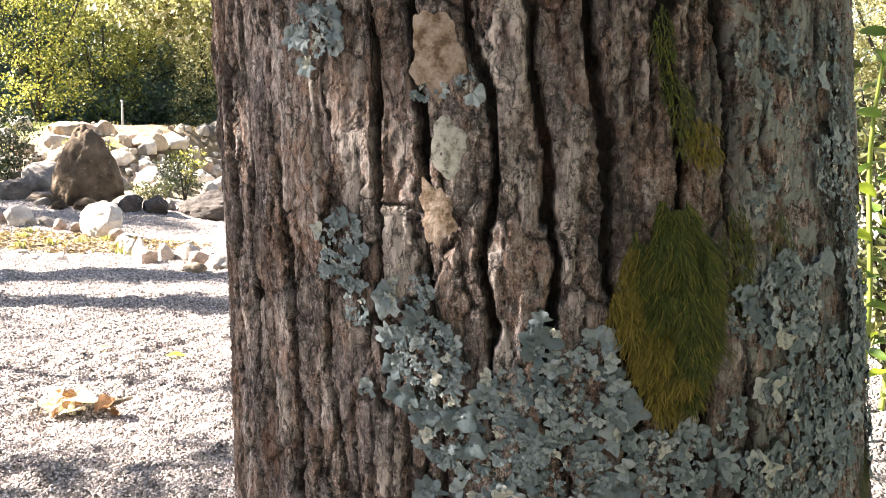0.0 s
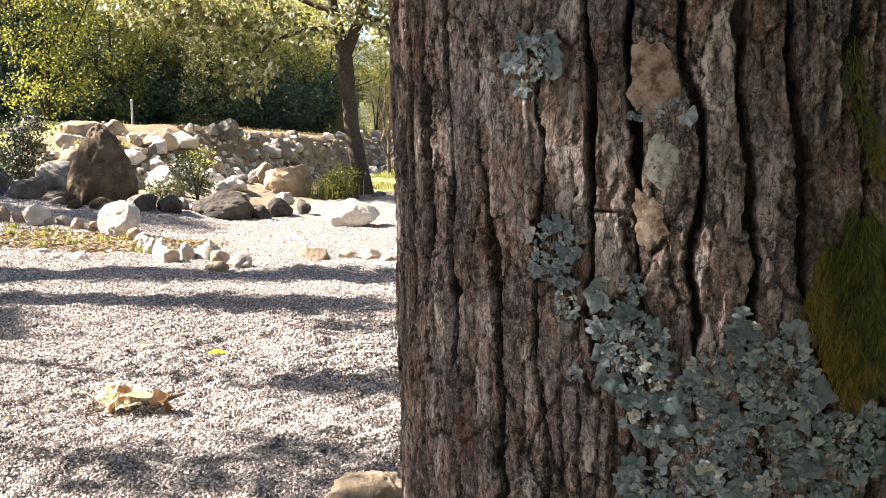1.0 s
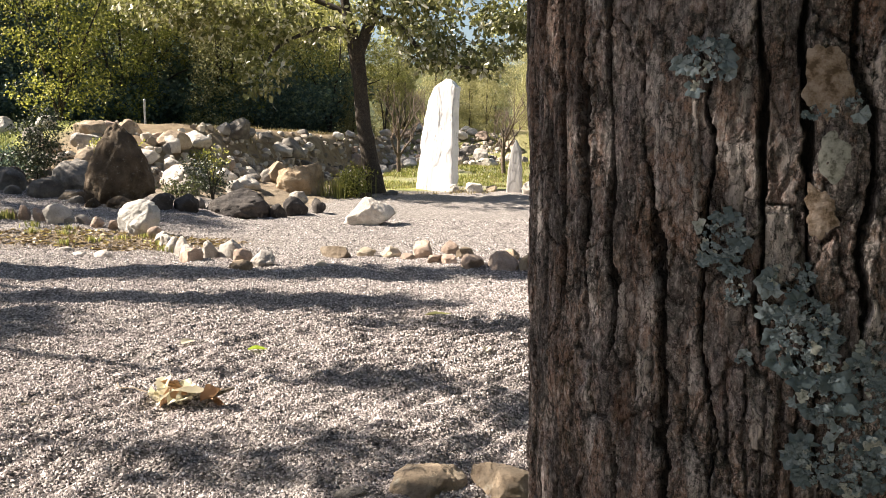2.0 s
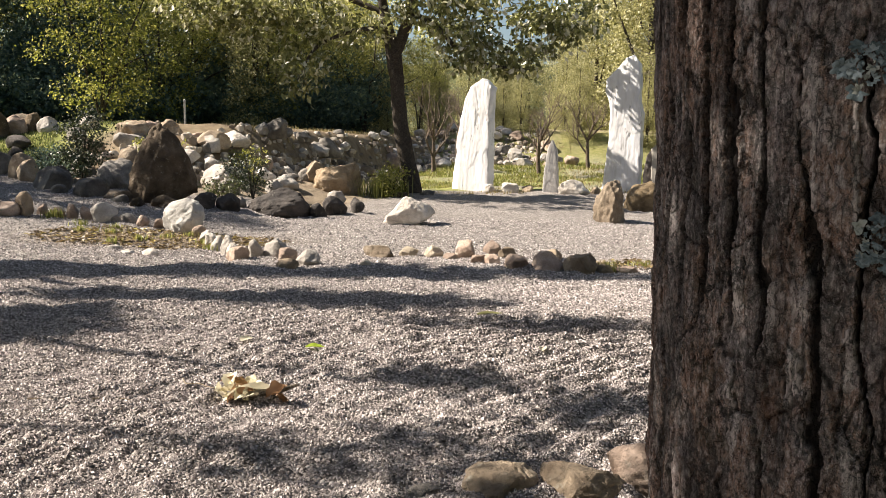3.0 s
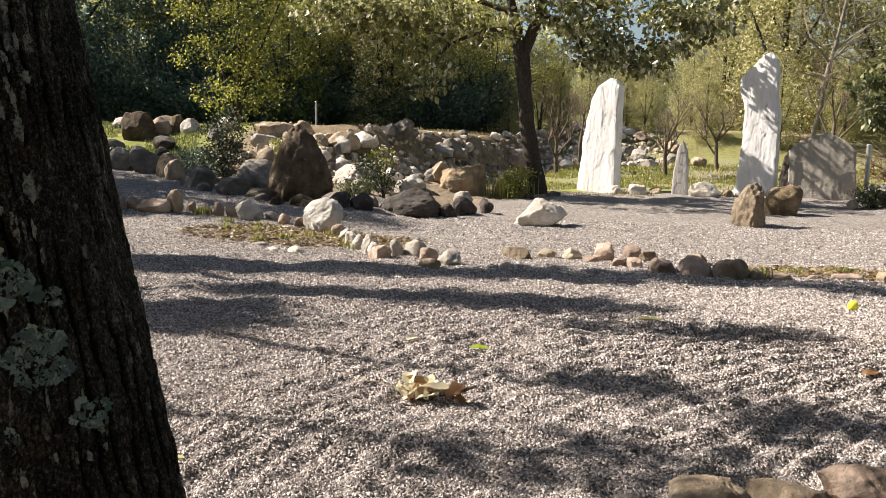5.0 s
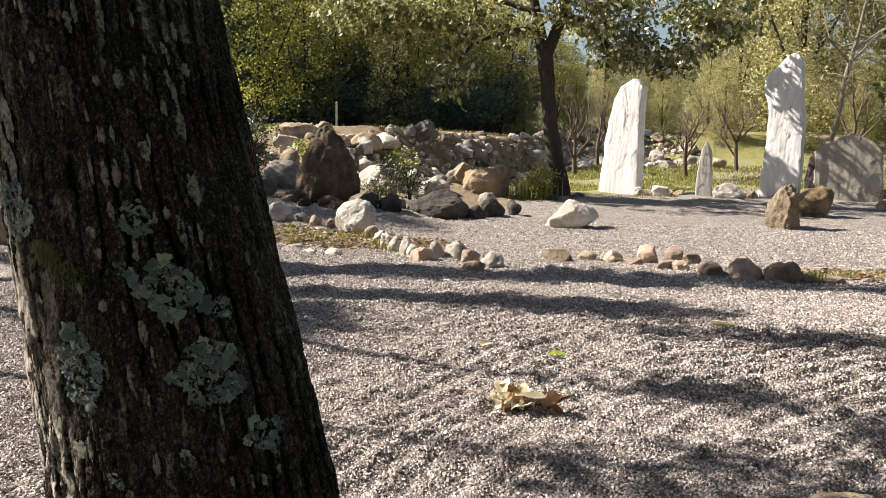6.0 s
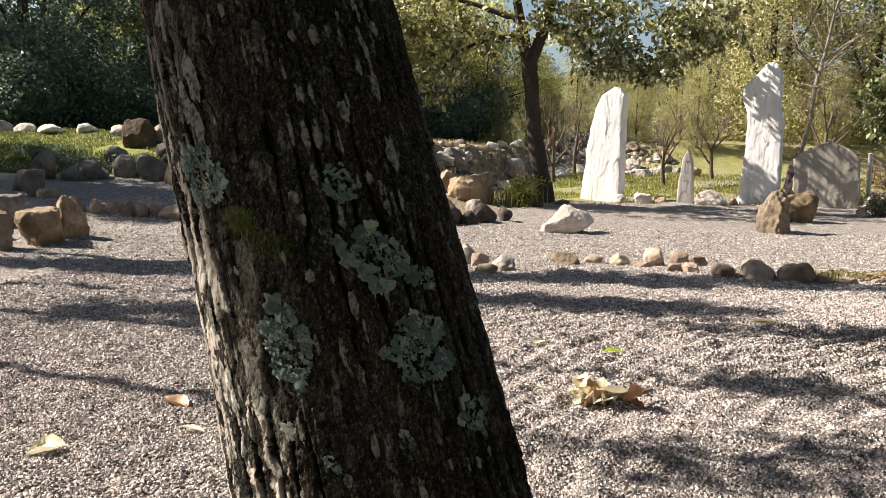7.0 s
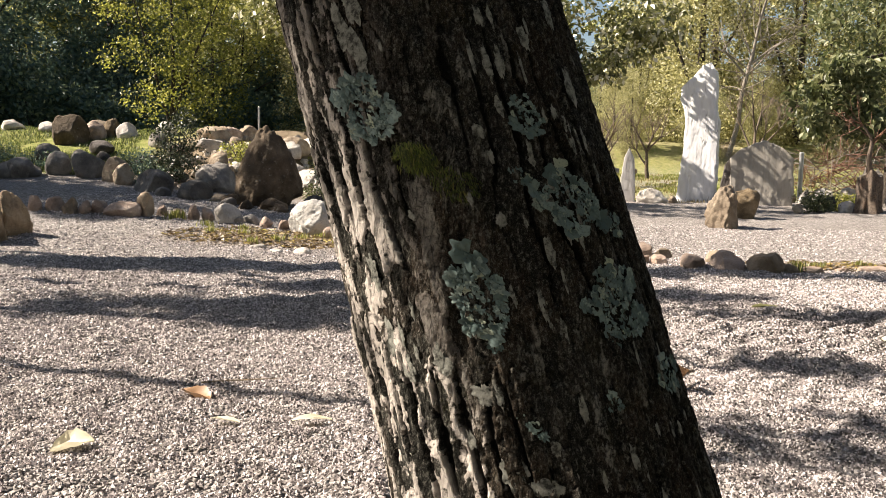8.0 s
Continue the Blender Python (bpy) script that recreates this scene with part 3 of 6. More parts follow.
standing_stone(21.4, ((-1.15, 0), (-1.09, 0.7), (-1.03, 1.25), (-0.95, 1.85), (-0.86, 2.30), (-0.73, 2.62), (-0.45, 2.80)), ((-0.07, 0), (-0.06, 0.8), (-0.07, 1.4), (-0.08, 2.0), (-0.05, 2.45), (-0.02, 2.62), (-0.11, 2.70)), 0.36, -30, SLAB_WHITE, "tall pale upright stone slab with a broken tilted head", 3)
standing_stone(20.6, ((1.09, 0), (1.13, 0.7), (1.19, 1.13), (1.27, 1.30)), ((1.49, 0), (1.48, 0.7), (1.45, 1.10), (1.34, 1.34)), 0.20, -14, SLAB_PALE, "small pale pointed upright stone beside the slabs", 5, 0.6)
standing_stone(21.6, ((2.68, 0), (2.76, 0.9), (2.81, 1.35), (2.81, 2.05), (2.70, 2.55), (2.69, 2.85), (2.88, 3.08), (3.12, 3.36)), ((3.62, 0), (3.68, 0.6), (3.66, 1.4), (3.68, 2.0), (3.60, 2.5), (3.60, 2.95), (3.58, 3.25), (3.46, 3.46)), 0.30, -26, SLAB_WHITE, "tallest pale stone pillar dappled with leaf shadow", 8)
standing_stone(20.4, ((3.98, 0), (3.70, 0.45), (3.68, 1.15), (3.92, 1.38), (4.36, 1.56)), ((5.10, 0), (5.12, 0.6), (5.08, 1.16), (4.84, 1.40), (4.55, 1.56)), 0.24, -17, SLAB_GREY, "broad grey rounded stone slab at the grass edge", 11, 1.3)
standing_stone(20.75, ((3.60, 0), (3.52, 0.5), (3.62, 1.0), (3.72, 1.15)), ((4.1, 0), (4.1, 0.5), (4.05, 1.0), (3.95, 1.2)), 0.26, -10, ROCK_DARK, "dark rough slab behind the grey one", 12)

stone(-5.42, 12.95, 1.20, 1.30, ROCK_BROWN, "big dark brown conical boulder on the court edge", 37, 1.0, 20, 5, facets=3, rough=0.12, taper=0.44, name="boulder", category="boulder", z=0.26)
stone(-4.23, 10.45, 0.60, 0.48, ROCK_WHITE, "rounded off-white boulder at the kerb of small stones", 32, 0.45, 0, 5, facets=4, name="boulder", category="boulder")
stone(-1.47, 12.45, 0.94, 0.47, ROCK_PALE, "pale wedge-shaped stone alone on the gravel", 45, 0.6, 0, 5, facets=12, rough=0.12, sharp=0.62, skin=0.07, taper=0.5, name="boulder", category="boulder")
stone(-6.62, 14.1, 0.72, 0.56, ROCK_GREY, "blue-grey boulder leaning by the brown one", 34, 0.6, 30, 4, name="boulder", category="boulder")
stone(-3.60, 18.6, 1.08, 0.76, ROCK_OCHRE, "ochre block-shaped boulder at the foot of the bank", 90, 0.9, 15, 5, facets=6, name="boulder", category="boulder")
stone(-3.67, 13.35, 1.05, 0.48, ROCK_DARK, "dark charcoal boulder low on the court edge", 36, 0.8, 10, 5, name="boulder", category="boulder")
EDGE_NEAR = ((-3.05, 13.3, .30, .27, ROCK_DARK, 1), (-2.83, 13.85, .48, .36, ROCK_DARK, 2), (-2.55, 14.3, .28, .30, ROCK_DARK, 3), (-4.36, 12.85, .42, .32, ROCK_DARK, 4), (-4.72, 12.75, .40, .29, ROCK_DARK, 5), (-4.33, 13.4, .24, .22, ROCK_GREY, 6), (-5.6, 12.35, .30, .15, ROCK_BROWN, 7), (-5.9, 12.5, .26, .14, ROCK_GREY, 8), (-6.15, 12.8, .3, .16, ROCK_TAN, 9), (-5.1, 12.3, .34, .16, ROCK_BROWN, 13), (-4.3, 19.4, .52, .56, ROCK_TAN, 10), (-4.5, 17.3, .85, .32, ROCK_PALE, 11), (-5.6, 16.4, .62, .36, ROCK_GREY, 12), (-4.95, 14.9, .42, .32, ROCK_GREY, 14))
EDGE_FAR = ((-5.9, 17.0, .5, .42, ROCK_PALE, 15), (-6.25, 18.0, .5, .4, ROCK_PALE, 16), (-5.2, 15.9, .5, .35, ROCK_PALE, 17), (-3.3, 16.6, .4, .26, ROCK_PALE, 18), (-3.9, 15.4, .35, .25, ROCK_TAN, 19), (-4.4, 16.0, .45, .3, ROCK_PALE, 20), (-2.4, 19.0, .5, .2, ROCK_GREY, 21), (-1.6, 18.6, .35, .18, ROCK_GREY, 22), (-2.1, 18.2, .3, .14, ROCK_BROWN, 23), (-0.2, 20.8, .4, .22, ROCK_PALE, 24), (0.3, 20.6, .5, .28, ROCK_PALE, 25), (0.75, 20.9, .3, .2, ROCK_TAN, 26), (5.35, 18.8, .4, .35, ROCK_DARK, 27), (2.4, 20.7, .3, .2, ROCK_TAN, 28), (6.0, 20.5, .5, .3, ROCK_GREY, 29), (7.2, 19.5, .7, .6, ROCK_GREY, 30))
for px, py, w, h, mat, sd in EDGE_NEAR + EDGE_FAR:
    stone(px, py, w, h, mat, "rough stone at the edge of the court", 700 + sd, None, sd * 41, 4, "stones along the court edge")
for n, (px, py, w, h, mat) in enumerate(((4.42, 18.0, .24, .2, ROCK_TAN), (5.55, 19.6, .62, .5, ROCK_PALE), (5.36, 17.9, .36, .3, ROCK_PALE), (5.6, 20.9, .5, .42, ROCK_PALE), (6.1, 21.1, .6, .46, ROCK_CREAM), (6.65, 21.0, .5, .5, ROCK_PALE), (7.1, 21.2, .55, .42, ROCK_TAN), (5.3, 21.2, .4, .3, ROCK_TAN), (7.6, 21.0, .5, .4, ROCK_PALE), (6.4, 20.5, .36, .24, ROCK_PINK))):
    stone(px, py, w, h, mat, "pale fieldstone heaped beside the metal post", 960 + n, None, n * 73, 4, "stones beside the metal post")
stone(1.63, 13.4, 0.55, 0.74, ROCK_TAN, "upright pitted tan stone on the gravel", 38, 0.52, 0, 5, facets=8, rough=0.16, sharp=0.72, skin=0.2, taper=0.10, name="boulder", category="boulder")
stone(2.62, 15.9, 0.68, 0.60, ROCK_RUST, "squarish ochre-brown stone before the grey slab", 39, 0.65, 10, 4, facets=10, name="boulder", category="boulder")
stone(1.80, 20.1, 0.75, 0.40, ROCK_PALE, "pale wedge stone at the grass edge", 40, 0.5, 0, 4, facets=9, name="boulder", category="boulder")
stone(1.08, 4.65, 0.52, 0.80, ROCK_CREAM, "tall cream boulder with ochre stains on the gravel", 41, 0.5, 20, 5, facets=8, rough=0.2, name="boulder", category="boulder")
for px, py, w, h, top, sd in ((-7.62, 7.95, .72, .50, .42, 42), (-7.30, 8.50, .62, .46, .40, 43), (-7.18, 8.92, .34, .54, .8, 44), (-9.45, 11.6, .38, .46, .5, 45), (-8.45, 9.55, .55, .40, .6, 46), (-8.30, 8.5, .85, .50, .42, 47), (-8.4, 10.75, .36, .16, 2, 48)):
    stone(px, py, w, h, ROCK_OCHRE if sd < 45 or sd == 47 else ROCK_GREY, "rough flat-topped ochre boulder in a cluster beside gravel" if sd < 45 or sd == 47 else "grey-brown boulder behind the ochre cluster", sd, w * 0.85, sd * 53, 5, "boulders beside the gravel path", facets=9, rough=0.12, sharp=0.62, skin=0.10, top=top, name="boulder", category="boulder")
for px, py, w, h, sd in ((-10.0, 12.3, .50, .38, 1), (-11.1, 14.4, .52, .58, 2), (-10.4, 14.6, .86, .36, 3), (-9.15, 11.55, .38, .18, 4)):
    stone(px, py, w, h, ROCK_GREY if sd % 2 else ROCK_TAN, "weathered boulder edging the upper gravel path", 560 + sd, None, sd * 70, 4, "boulders along the upper path", name="boulder", category="boulder")
for px, py, w, h, mat, sd in ((-0.42, 2.36, 0.26, 0.10, ROCK_TAN, 51), (-0.17, 2.40, 0.28, 0.11, ROCK_TAN, 52), (0.05, 2.47, 0.24, 0.145, ROCK_PINK, 53), (0.27, 2.52, 0.25, 0.14, ROCK_TAN, 54), (-0.64, 2.34, 0.13, 0.045, ROCK_GREY, 55), (0.5, 2.5, 0.2, 0.13, ROCK_TAN, 56)):
    stone(px + 0.03, py, w * 1.15, h * 1.02, mat, "tan round fieldstone ringing the foot of the tree", sd, None, sd * 37, 5, "stones round the near tree", facets=6)

KERB_A = ((-7.60, 10.63, .20, .20), (-7.34, 10.5, .17, .22), (-7.18, 10.56, .20, .18), (-7.0, 10.65, .21, .2), (-6.7, 10.62, .44, .2), (-6.46, 10.72, .2, .32), (-6.3, 10.9, .18, .15), (-5.83, 10.79, .17, .2),
          (-5.65, 10.79, .17, .18), (-5.35, 10.66, .32, .27), (-5.08, 10.82, .22, .14), (-4.6, 10.64, .22, .13), (-3.93, 10.15, .18, .16), (-3.56, 9.5, .2, .17), (-3.4, 9.2, .17, .18), (-3.2, 8.87, .17, .21), (-2.86, 8.1, .23, .17),
          (-2.76, 8.42, .19, .22), (-2.55, 8.47, .29, .22), (-2.13, 7.98, .27, .16), (-2.27, 7.7, .2, .1))
KERB_B = ((-1.53, 8.99, .4, .13), (-1.24, 9.16, .2, .1), (-1.57, 8.01, .18, .06), (-0.61, 9.06, .28, .19), (-0.3, 9.36, .2, .16), (-0.47, 8.47, .17, .1), (-0.32, 8.41, .16, .11), (-0.09, 7.97, .27, .15), (0.21, 7.87, .34, .19),
          (0.50, 7.70, .33, .19), (0.93, 7.84, .24, .07), (1.56, 7.98, .3, .08), (1.29, 7.97, .18, .06), (-0.15, 9.1, .2, .12), (0.35, 8.9, .22, .13))
KERB_B += ((-0.95, 9.12, .2, .12), (0.72, 7.75, .16, .1), (-0.75, 8.7, .16, .09), (1.9, 8.02, .22, .1), (2.3, 8.05, .25, .1))
KERB_A += ((-7.85, 10.6, .22, .2), (-8.15, 10.62, .26, .22), (-6.05, 10.85, .16, .13), (-5.2, 10.7, .16, .12), (-4.85, 10.7, .2, .14), (-3.75, 9.85, .18, .15), (-3.05, 8.6, .18, .16), (-2.4, 8.2, .22, .16))
KERB_C = ((-4.45, 8.85, .2, .07), (-3.9, 8.5, .22, .09), (-4.2, 8.6, .14, .05), (-4.9, 9.4, .12, .05))
for row, text in ((KERB_A, "small rounded kerb stone edging the leaf bed"), (KERB_B, "small kerb stone in a broken row on gravel"), (KERB_C, "flat whitish stone lying on the gravel")):
    for n, (px, py, w, h) in enumerate(row):
        rng = random.Random(n * 31 + len(row))
        mat = ROCK_PALE if row is KERB_C or (row is KERB_A and py < 10.2 and n % 4) else rng.choice((ROCK_PINK, ROCK_PALE if row is KERB_A else ROCK_CREAM, ROCK_TAN, ROCK_PINK, ROCK_PINK, ROCK_TAN))
        stone(px, py, w * 1.08, h * 1.12, mat, text, 100 + n + len(row) * 7, None, rng.uniform(0, 180), 4, "kerb stones of the leaf beds")


def bank():
    """Rubble on the slope up to the terrace."""
    rng = random.Random(8)
    n = 0
    while n < 140:
        x = rng.uniform(-14, 9) if rng.random() < 0.45 else rng.uniform(-8.5, 1.5)
        k = float(sm((x + 7.2) / 6))
        y = 14 + 17 * k + rng.uniform(-2.2, 4.5 if x < 0 else 3.0)
        if x < -8.2 or x > 3.0 or (-8.5 < x < -2.8 and y < 14.6) or abs(x + 3.6) < 0.9 and y < 19.2:
            continue
        w = rng.choice((0.24, 0.34, 0.42, 0.5, 0.68)) * rng.uniform(0.8, 1.25)
        mat = rng.choice((ROCK_GREY, ROCK_PALE, ROCK_PINK, ROCK_PALE, ROCK_TAN, ROCK_PALE))
        stone(x, y, w, w * rng.uniform(0.45, 0.7), mat, "rough fieldstone heaped on the bank below the terrace", 400 + n, None, rng.uniform(0, 180), 4, "stones of the terrace bank")
        n += 1


bank()


def rubble():
    """Smaller broken stone between the boulders of the bank."""
    rng = np.random.default_rng(12)
    bm = rock_mesh((1, 1, 0.75), 77, 2, 8)
    bm.verts.ensure_lookup_table()
    v0 = np.array([q.co[:] for q in bm.verts])
    f0 = np.array([[q.index for q in f.verts] for f in bm.faces])
    bm.free()
    x = np.where(rng.random(1700) < 0.65, rng.uniform(-8.5, 2, 1700), rng.uniform(-15, 11, 1700))
    k = sm((x + 7.2) / 6)
    y = 14 + 17 * k + rng.uniform(-2.0, 1.0, 1700) + rng.uniform(0, 4.5 - 2 * k, 1700)
    keep = ~((x < -8.0) | (x < -2.8) & (y < 14.3) | (x > 2.5))
    x, y = x[keep], y[keep]
    n = len(x)
    size = rng.uniform(0.08, 0.24, (n, 1, 1)) * rng.uniform(0.7, 1.2, (n, 1, 3))
    a = rng.uniform(0, 6.28, (n, 1))
    v = v0[None] * (1 + rng.uniform(-0.12, 0.12, (n, len(v0), 3))) * size
    v = np.stack([v[..., 0] * np.cos(a) - v[..., 1] * np.sin(a) + x[:, None], v[..., 0] * np.sin(a) + v[..., 1] * np.cos(a) + y[:, None], v[..., 2] + ground_z(x, y)[:, None] - 0.02], -1)
    return fast_mesh("rubble", v.reshape(-1, 3), (f0[None] + len(v0) * np.arange(n)[:, None, None]).reshape(-1, 3), False)


tagged(part("rubble", rubble(), RUBBLE), "small broken fieldstone filling the terrace bank", "rubble", kind="stuff")
PATH_STONES = ((-10.85, 17.57, .74, .62, ROCK_BROWN), (-10.55, 18.0, .54, .42, ROCK_PINK), (-10.3, 18.3, .44, .42, ROCK_RUST), (-9.92, 18.2, .48, .36, ROCK_PALE), (-10.62, 16.1, .60, .36, ROCK_GREY), (-9.87, 15.1, .50, .42, ROCK_GREY), (-9.22, 14.9, .62, .50, ROCK_GREY),
               (-10.25, 14.5, .55, .38, ROCK_GREY), (-8.55, 14.5, .50, .46, ROCK_TAN), (-8.28, 14.25, .40, .38, ROCK_TAN), (-7.37, 13.3, .66, .38, ROCK_GREY), (-6.58, 12.96, .54, .30, ROCK_GREY), (-7.0, 15.5, .52, .48, ROCK_TAN), (-9.9, 16.9, .54, .26, ROCK_DARK), (-8.55, 15.8, .50, .26, ROCK_GREY),
               (-7.08, 12.92, .32, .15, ROCK_GREY), (-5.9, 12.62, .34, .18, ROCK_BROWN), (-5.2, 12.45, .44, .20, ROCK_BROWN), (-7.75, 14.3, .45, .3, ROCK_DARK), (-12.0, 18.8, .48, .2, ROCK_PALE), (-11.4, 18.9, .4, .22, ROCK_PALE), (-13.85, 19.0, .8, .24, ROCK_PALE), (-14.7, 19.2, .5, .24, ROCK_PALE),
               (-12.3, 19.3, .44, .22, ROCK_PALE), (-15.6, 19.3, .9, .32, ROCK_PALE), (-13.0, 19.15, .6, .26, ROCK_PALE), (-16.4, 19.5, .6, .3, ROCK_GREY), (-11.0, 19.2, .5, .28, ROCK_TAN), (-9.3, 18.8, .5, .3, ROCK_PALE), (-8.9, 17.4, .46, .34, ROCK_GREY), (-8.2, 16.6, .44, .32, ROCK_TAN), (-9.4, 15.9, .4, .28, ROCK_DARK))
for n, (px, py, w, h, mat) in enumerate(PATH_STONES):
    stone(px, py, w, h * 1.08, mat, "weathered boulder edging the upper gravel path", 900 + n, None, n * 67, 4, "boulders along the upper path", name="boulder", category="boulder", facets=5, rough=0.11, skin=0.08)


# ---- trees ----
def tube(points, radii, sides=8, seed=0, rough=0.08):
    """A tapered, slightly knobbly limb through the points."""
    p = np.array(points, float)
    m = max(6, 5 * (len(p) - 1))
    u = np.linspace(0, len(p) - 1, m)
    q = np.stack([np.interp(u, np.arange(len(p)), p[:, c]) for c in range(3)], 1)
    for _ in range(2):
        q[1:-1] = 0.25 * q[:-2] + 0.5 * q[1:-1] + 0.25 * q[2:]
    r = np.interp(u, np.linspace(0, len(p) - 1, len(radii)), radii)
    d = np.gradient(q, axis=0)
    d /= np.linalg.norm(d, axis=1)[:, None] + 1e-9
    side = np.cross(d, (0.31, 0.95, 0.05))
    side /= np.linalg.norm(side, axis=1)[:, None] + 1e-9
    up = np.cross(d, side)
    a = np.linspace(0, 2 * np.pi, sides, endpoint=False)
    rr = r[:, None] * (1 + rough * vnoise(u[:, None] * 3, np.cos(a)[None] * 2, np.sin(a)[None] * 2, seed) * 2)
    v = q[:, None] + rr[..., None] * (np.cos(a)[None, :, None] * side[:, None] + np.sin(a)[None, :, None] * up[:, None])
    return v.reshape(-1, 3), grid_faces(m, sides, True)


def join(pieces):
    v, f, n = [], [], 0
    for a, b in pieces:
        v.append(a)
        f.append(b + n)
        n += len(a)
    return np.vstack(v), np.vstack(f)


def leaf_cloud(blobs, count, size, seed, cluster=30, spread=0.22, droop=0.0):
    """Many folded leaves, gathered in sprays inside the blobs (x, y, z, rx, ry, rz)."""
    rng = np.random.default_rng(seed)
    b = np.array(blobs, float)
    vol = b[:, 3] * b[:, 4] * b[:, 5]
    k = max(1, count // cluster)
    pick = rng.choice(len(b), k, p=vol / vol.sum())
    d = rng.normal(size=(k, 3))
    d /= np.linalg.norm(d, axis=1)[:, None]
    c = b[pick, :3] + d * b[pick, 3:] * (rng.uniform(0.2, 1, k) ** 0.33)[:, None]
    own = rng.integers(0, k, count)
    p = c[own] + rng.normal(size=(count, 3)) * spread * (1, 1, 0.6)
    length = size * rng.uniform(0.6, 1.25, count)
    axis = rng.normal(size=(count, 3)) + (0, 0, -droop)
    axis /= np.linalg.norm(axis, axis=1)[:, None]
    nrm = rng.normal(size=(count, 3)) * 0.9 + (-0.7, -0.2, 0.6)
    side = np.cross(axis, nrm)
    side /= np.linalg.norm(side, axis=1)[:, None] + 1e-9
    up = np.cross(side, axis)
    w, L = (length * 0.30)[:, None], length[:, None]
    v = np.stack([p, p + axis * L * 0.5 + side * w + up * w * 0.35, p + axis * L, p + axis * L * 0.5 - side * w + up * w * 0.35], 1).reshape(-1, 3)
    q = 4 * np.arange(count)[:, None, None] + np.array([[0, 1, 2], [0, 2, 3]])[None]
    return fast_mesh("crown", v, q.reshape(-1, 3), False)


def bark_mesh(R0, slope, lean, z0, zs, thetas, depth, seed, crust_and_sun, flare, cell=0.055):
    """A trunk round (0, 0) with wandering fissures between flat, scaly plates. zs, thetas: the rows and columns, denser where the bark is close."""
    th, z = np.meshgrid(np.radians(thetas), zs, indexing="xy")
    dz = z - z0
    R = R0 + slope * dz + flare * np.exp(-z / 0.28) * (1 + 0.35 * np.sin(th * 5 + 1.3))
    s = th * R0
    wx = 0.011 * fbm(s * 11, z * 5, 1.5, 3, seed) + 0.004 * fbm(s * 60, z * 26, 2.5, 3, seed + 3) + 0.0016 * vnoise(s * 260, z * 150, 0, seed + 4)
    wz = 0.03 * fbm(s * 16, z * 8, 7.5, 3, seed + 5) + 0.004 * fbm(s * 90, z * 60, 3.5, 2, seed + 6)

    def lines(step, wander, wide, vary, edge, k):
        u = (s + wx) / step + wander * fbm(s * 5.5, z * 2.3, 3.3 + k, 3, seed + 11 + k) + 0.42 * fbm(s * 22, z * 11, 5.3 + k, 3, seed + 12 + k)
        off = np.abs(u - np.floor(u) - 0.5) * step
        return 1 - sm((off - wide - vary * vnoise(s * 9 + k, z * 6, 0, seed + 13 + k)) / edge), np.floor(u + 0.5)

    deep, strip = lines(cell, 1.5, 0.0008, 0.0054, 0.0020, 0)
    thin, rib = lines(cell * 0.36, 2.0, -0.0008, 0.0034, 0.0012, 20)
    f1, f2, plate = worley((s + wx * 1.6) / (cell * 0.55) + 0.37 * strip, (z + wz) / (cell * 1.7), seed + 2)
    crack = (1 - sm((f2 - f1 - 0.02) / 0.055)) * sm((vnoise(s * 16, z * 10, 0, seed + 40) + 0.35) / 0.3)
    g1, g2, flake = worley((s + wx * 2) / (cell * 0.22), (z + wz) / (cell * 0.5), seed + 8)
    chip = (1 - sm((g2 - g1 - 0.01) / 0.09)) * sm((vnoise(s * 13, z * 8, 0, seed + 41) + 0.1) / 0.4)
    layer = fbm((s + wx) / 0.030 + 0.8 * strip, (z + wz * 0.5) / 0.085, 0.5, 4, seed + 21) * 7
    layer = np.floor(layer) + sm((layer - np.floor(layer) - 0.86) / 0.14)
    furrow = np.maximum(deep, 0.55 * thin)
    r = (R - depth * deep * (0.8 + 0.3 * vnoise(s * 20, z * 5, 0, seed)) - 0.0048 * thin * (1 - deep) - 0.0030 * crack - 0.0010 * chip + 0.0045 * (plate - 0.5) + 0.0016 * (flake - 0.5) * (flake > 0.4)
         + 0.0013 * layer + 0.004 * fbm(s / 0.11, z / 0.3, 0.5, 2, seed + 20) + 0.0016 * fbm(s / 0.0055, z / 0.045, 0.5, 3, seed + 23))
    cx, cy = lean[0] * dz, lean[1] * dz
    v = np.stack([cx + r * np.cos(th), cy + r * np.sin(th), z], -1).reshape(-1, 3)
    me = fast_mesh("trunk", v, grid_faces(len(zs), len(thetas), True))
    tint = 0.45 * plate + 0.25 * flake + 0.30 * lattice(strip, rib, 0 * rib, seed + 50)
    for key, val in (("plate_tint", tint), ("fissure_shade", np.maximum(furrow, np.maximum(0.7 * crack, 0.28 * chip))), ("crust_and_sun", crust_and_sun(np.degrees(th), z))):
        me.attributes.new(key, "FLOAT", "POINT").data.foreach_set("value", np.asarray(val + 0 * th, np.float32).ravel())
    return me


def dense(lo, hi, step, low, high, wide):
    return np.concatenate([np.arange(low, lo, wide), np.arange(lo, hi, step), np.arange(hi, high, wide)])


class Trunk:
    """Where the bark's mean surface lies, for what grows on it."""

    def __init__(self, base, centre, z0, lean, R0, slope):
        self.base, self.centre, self.z0, self.lean, self.R0, self.slope = base, centre, z0, lean, R0, slope

    def at(self, theta, z, out):
        dz = z - self.z0
        r = self.R0 + self.slope * dz + out
        return np.stack([self.centre[0] + self.lean[0] * dz + r * np.cos(theta), self.centre[1] + self.lean[1] * dz + r * np.sin(theta), z + 0 * r], -1)


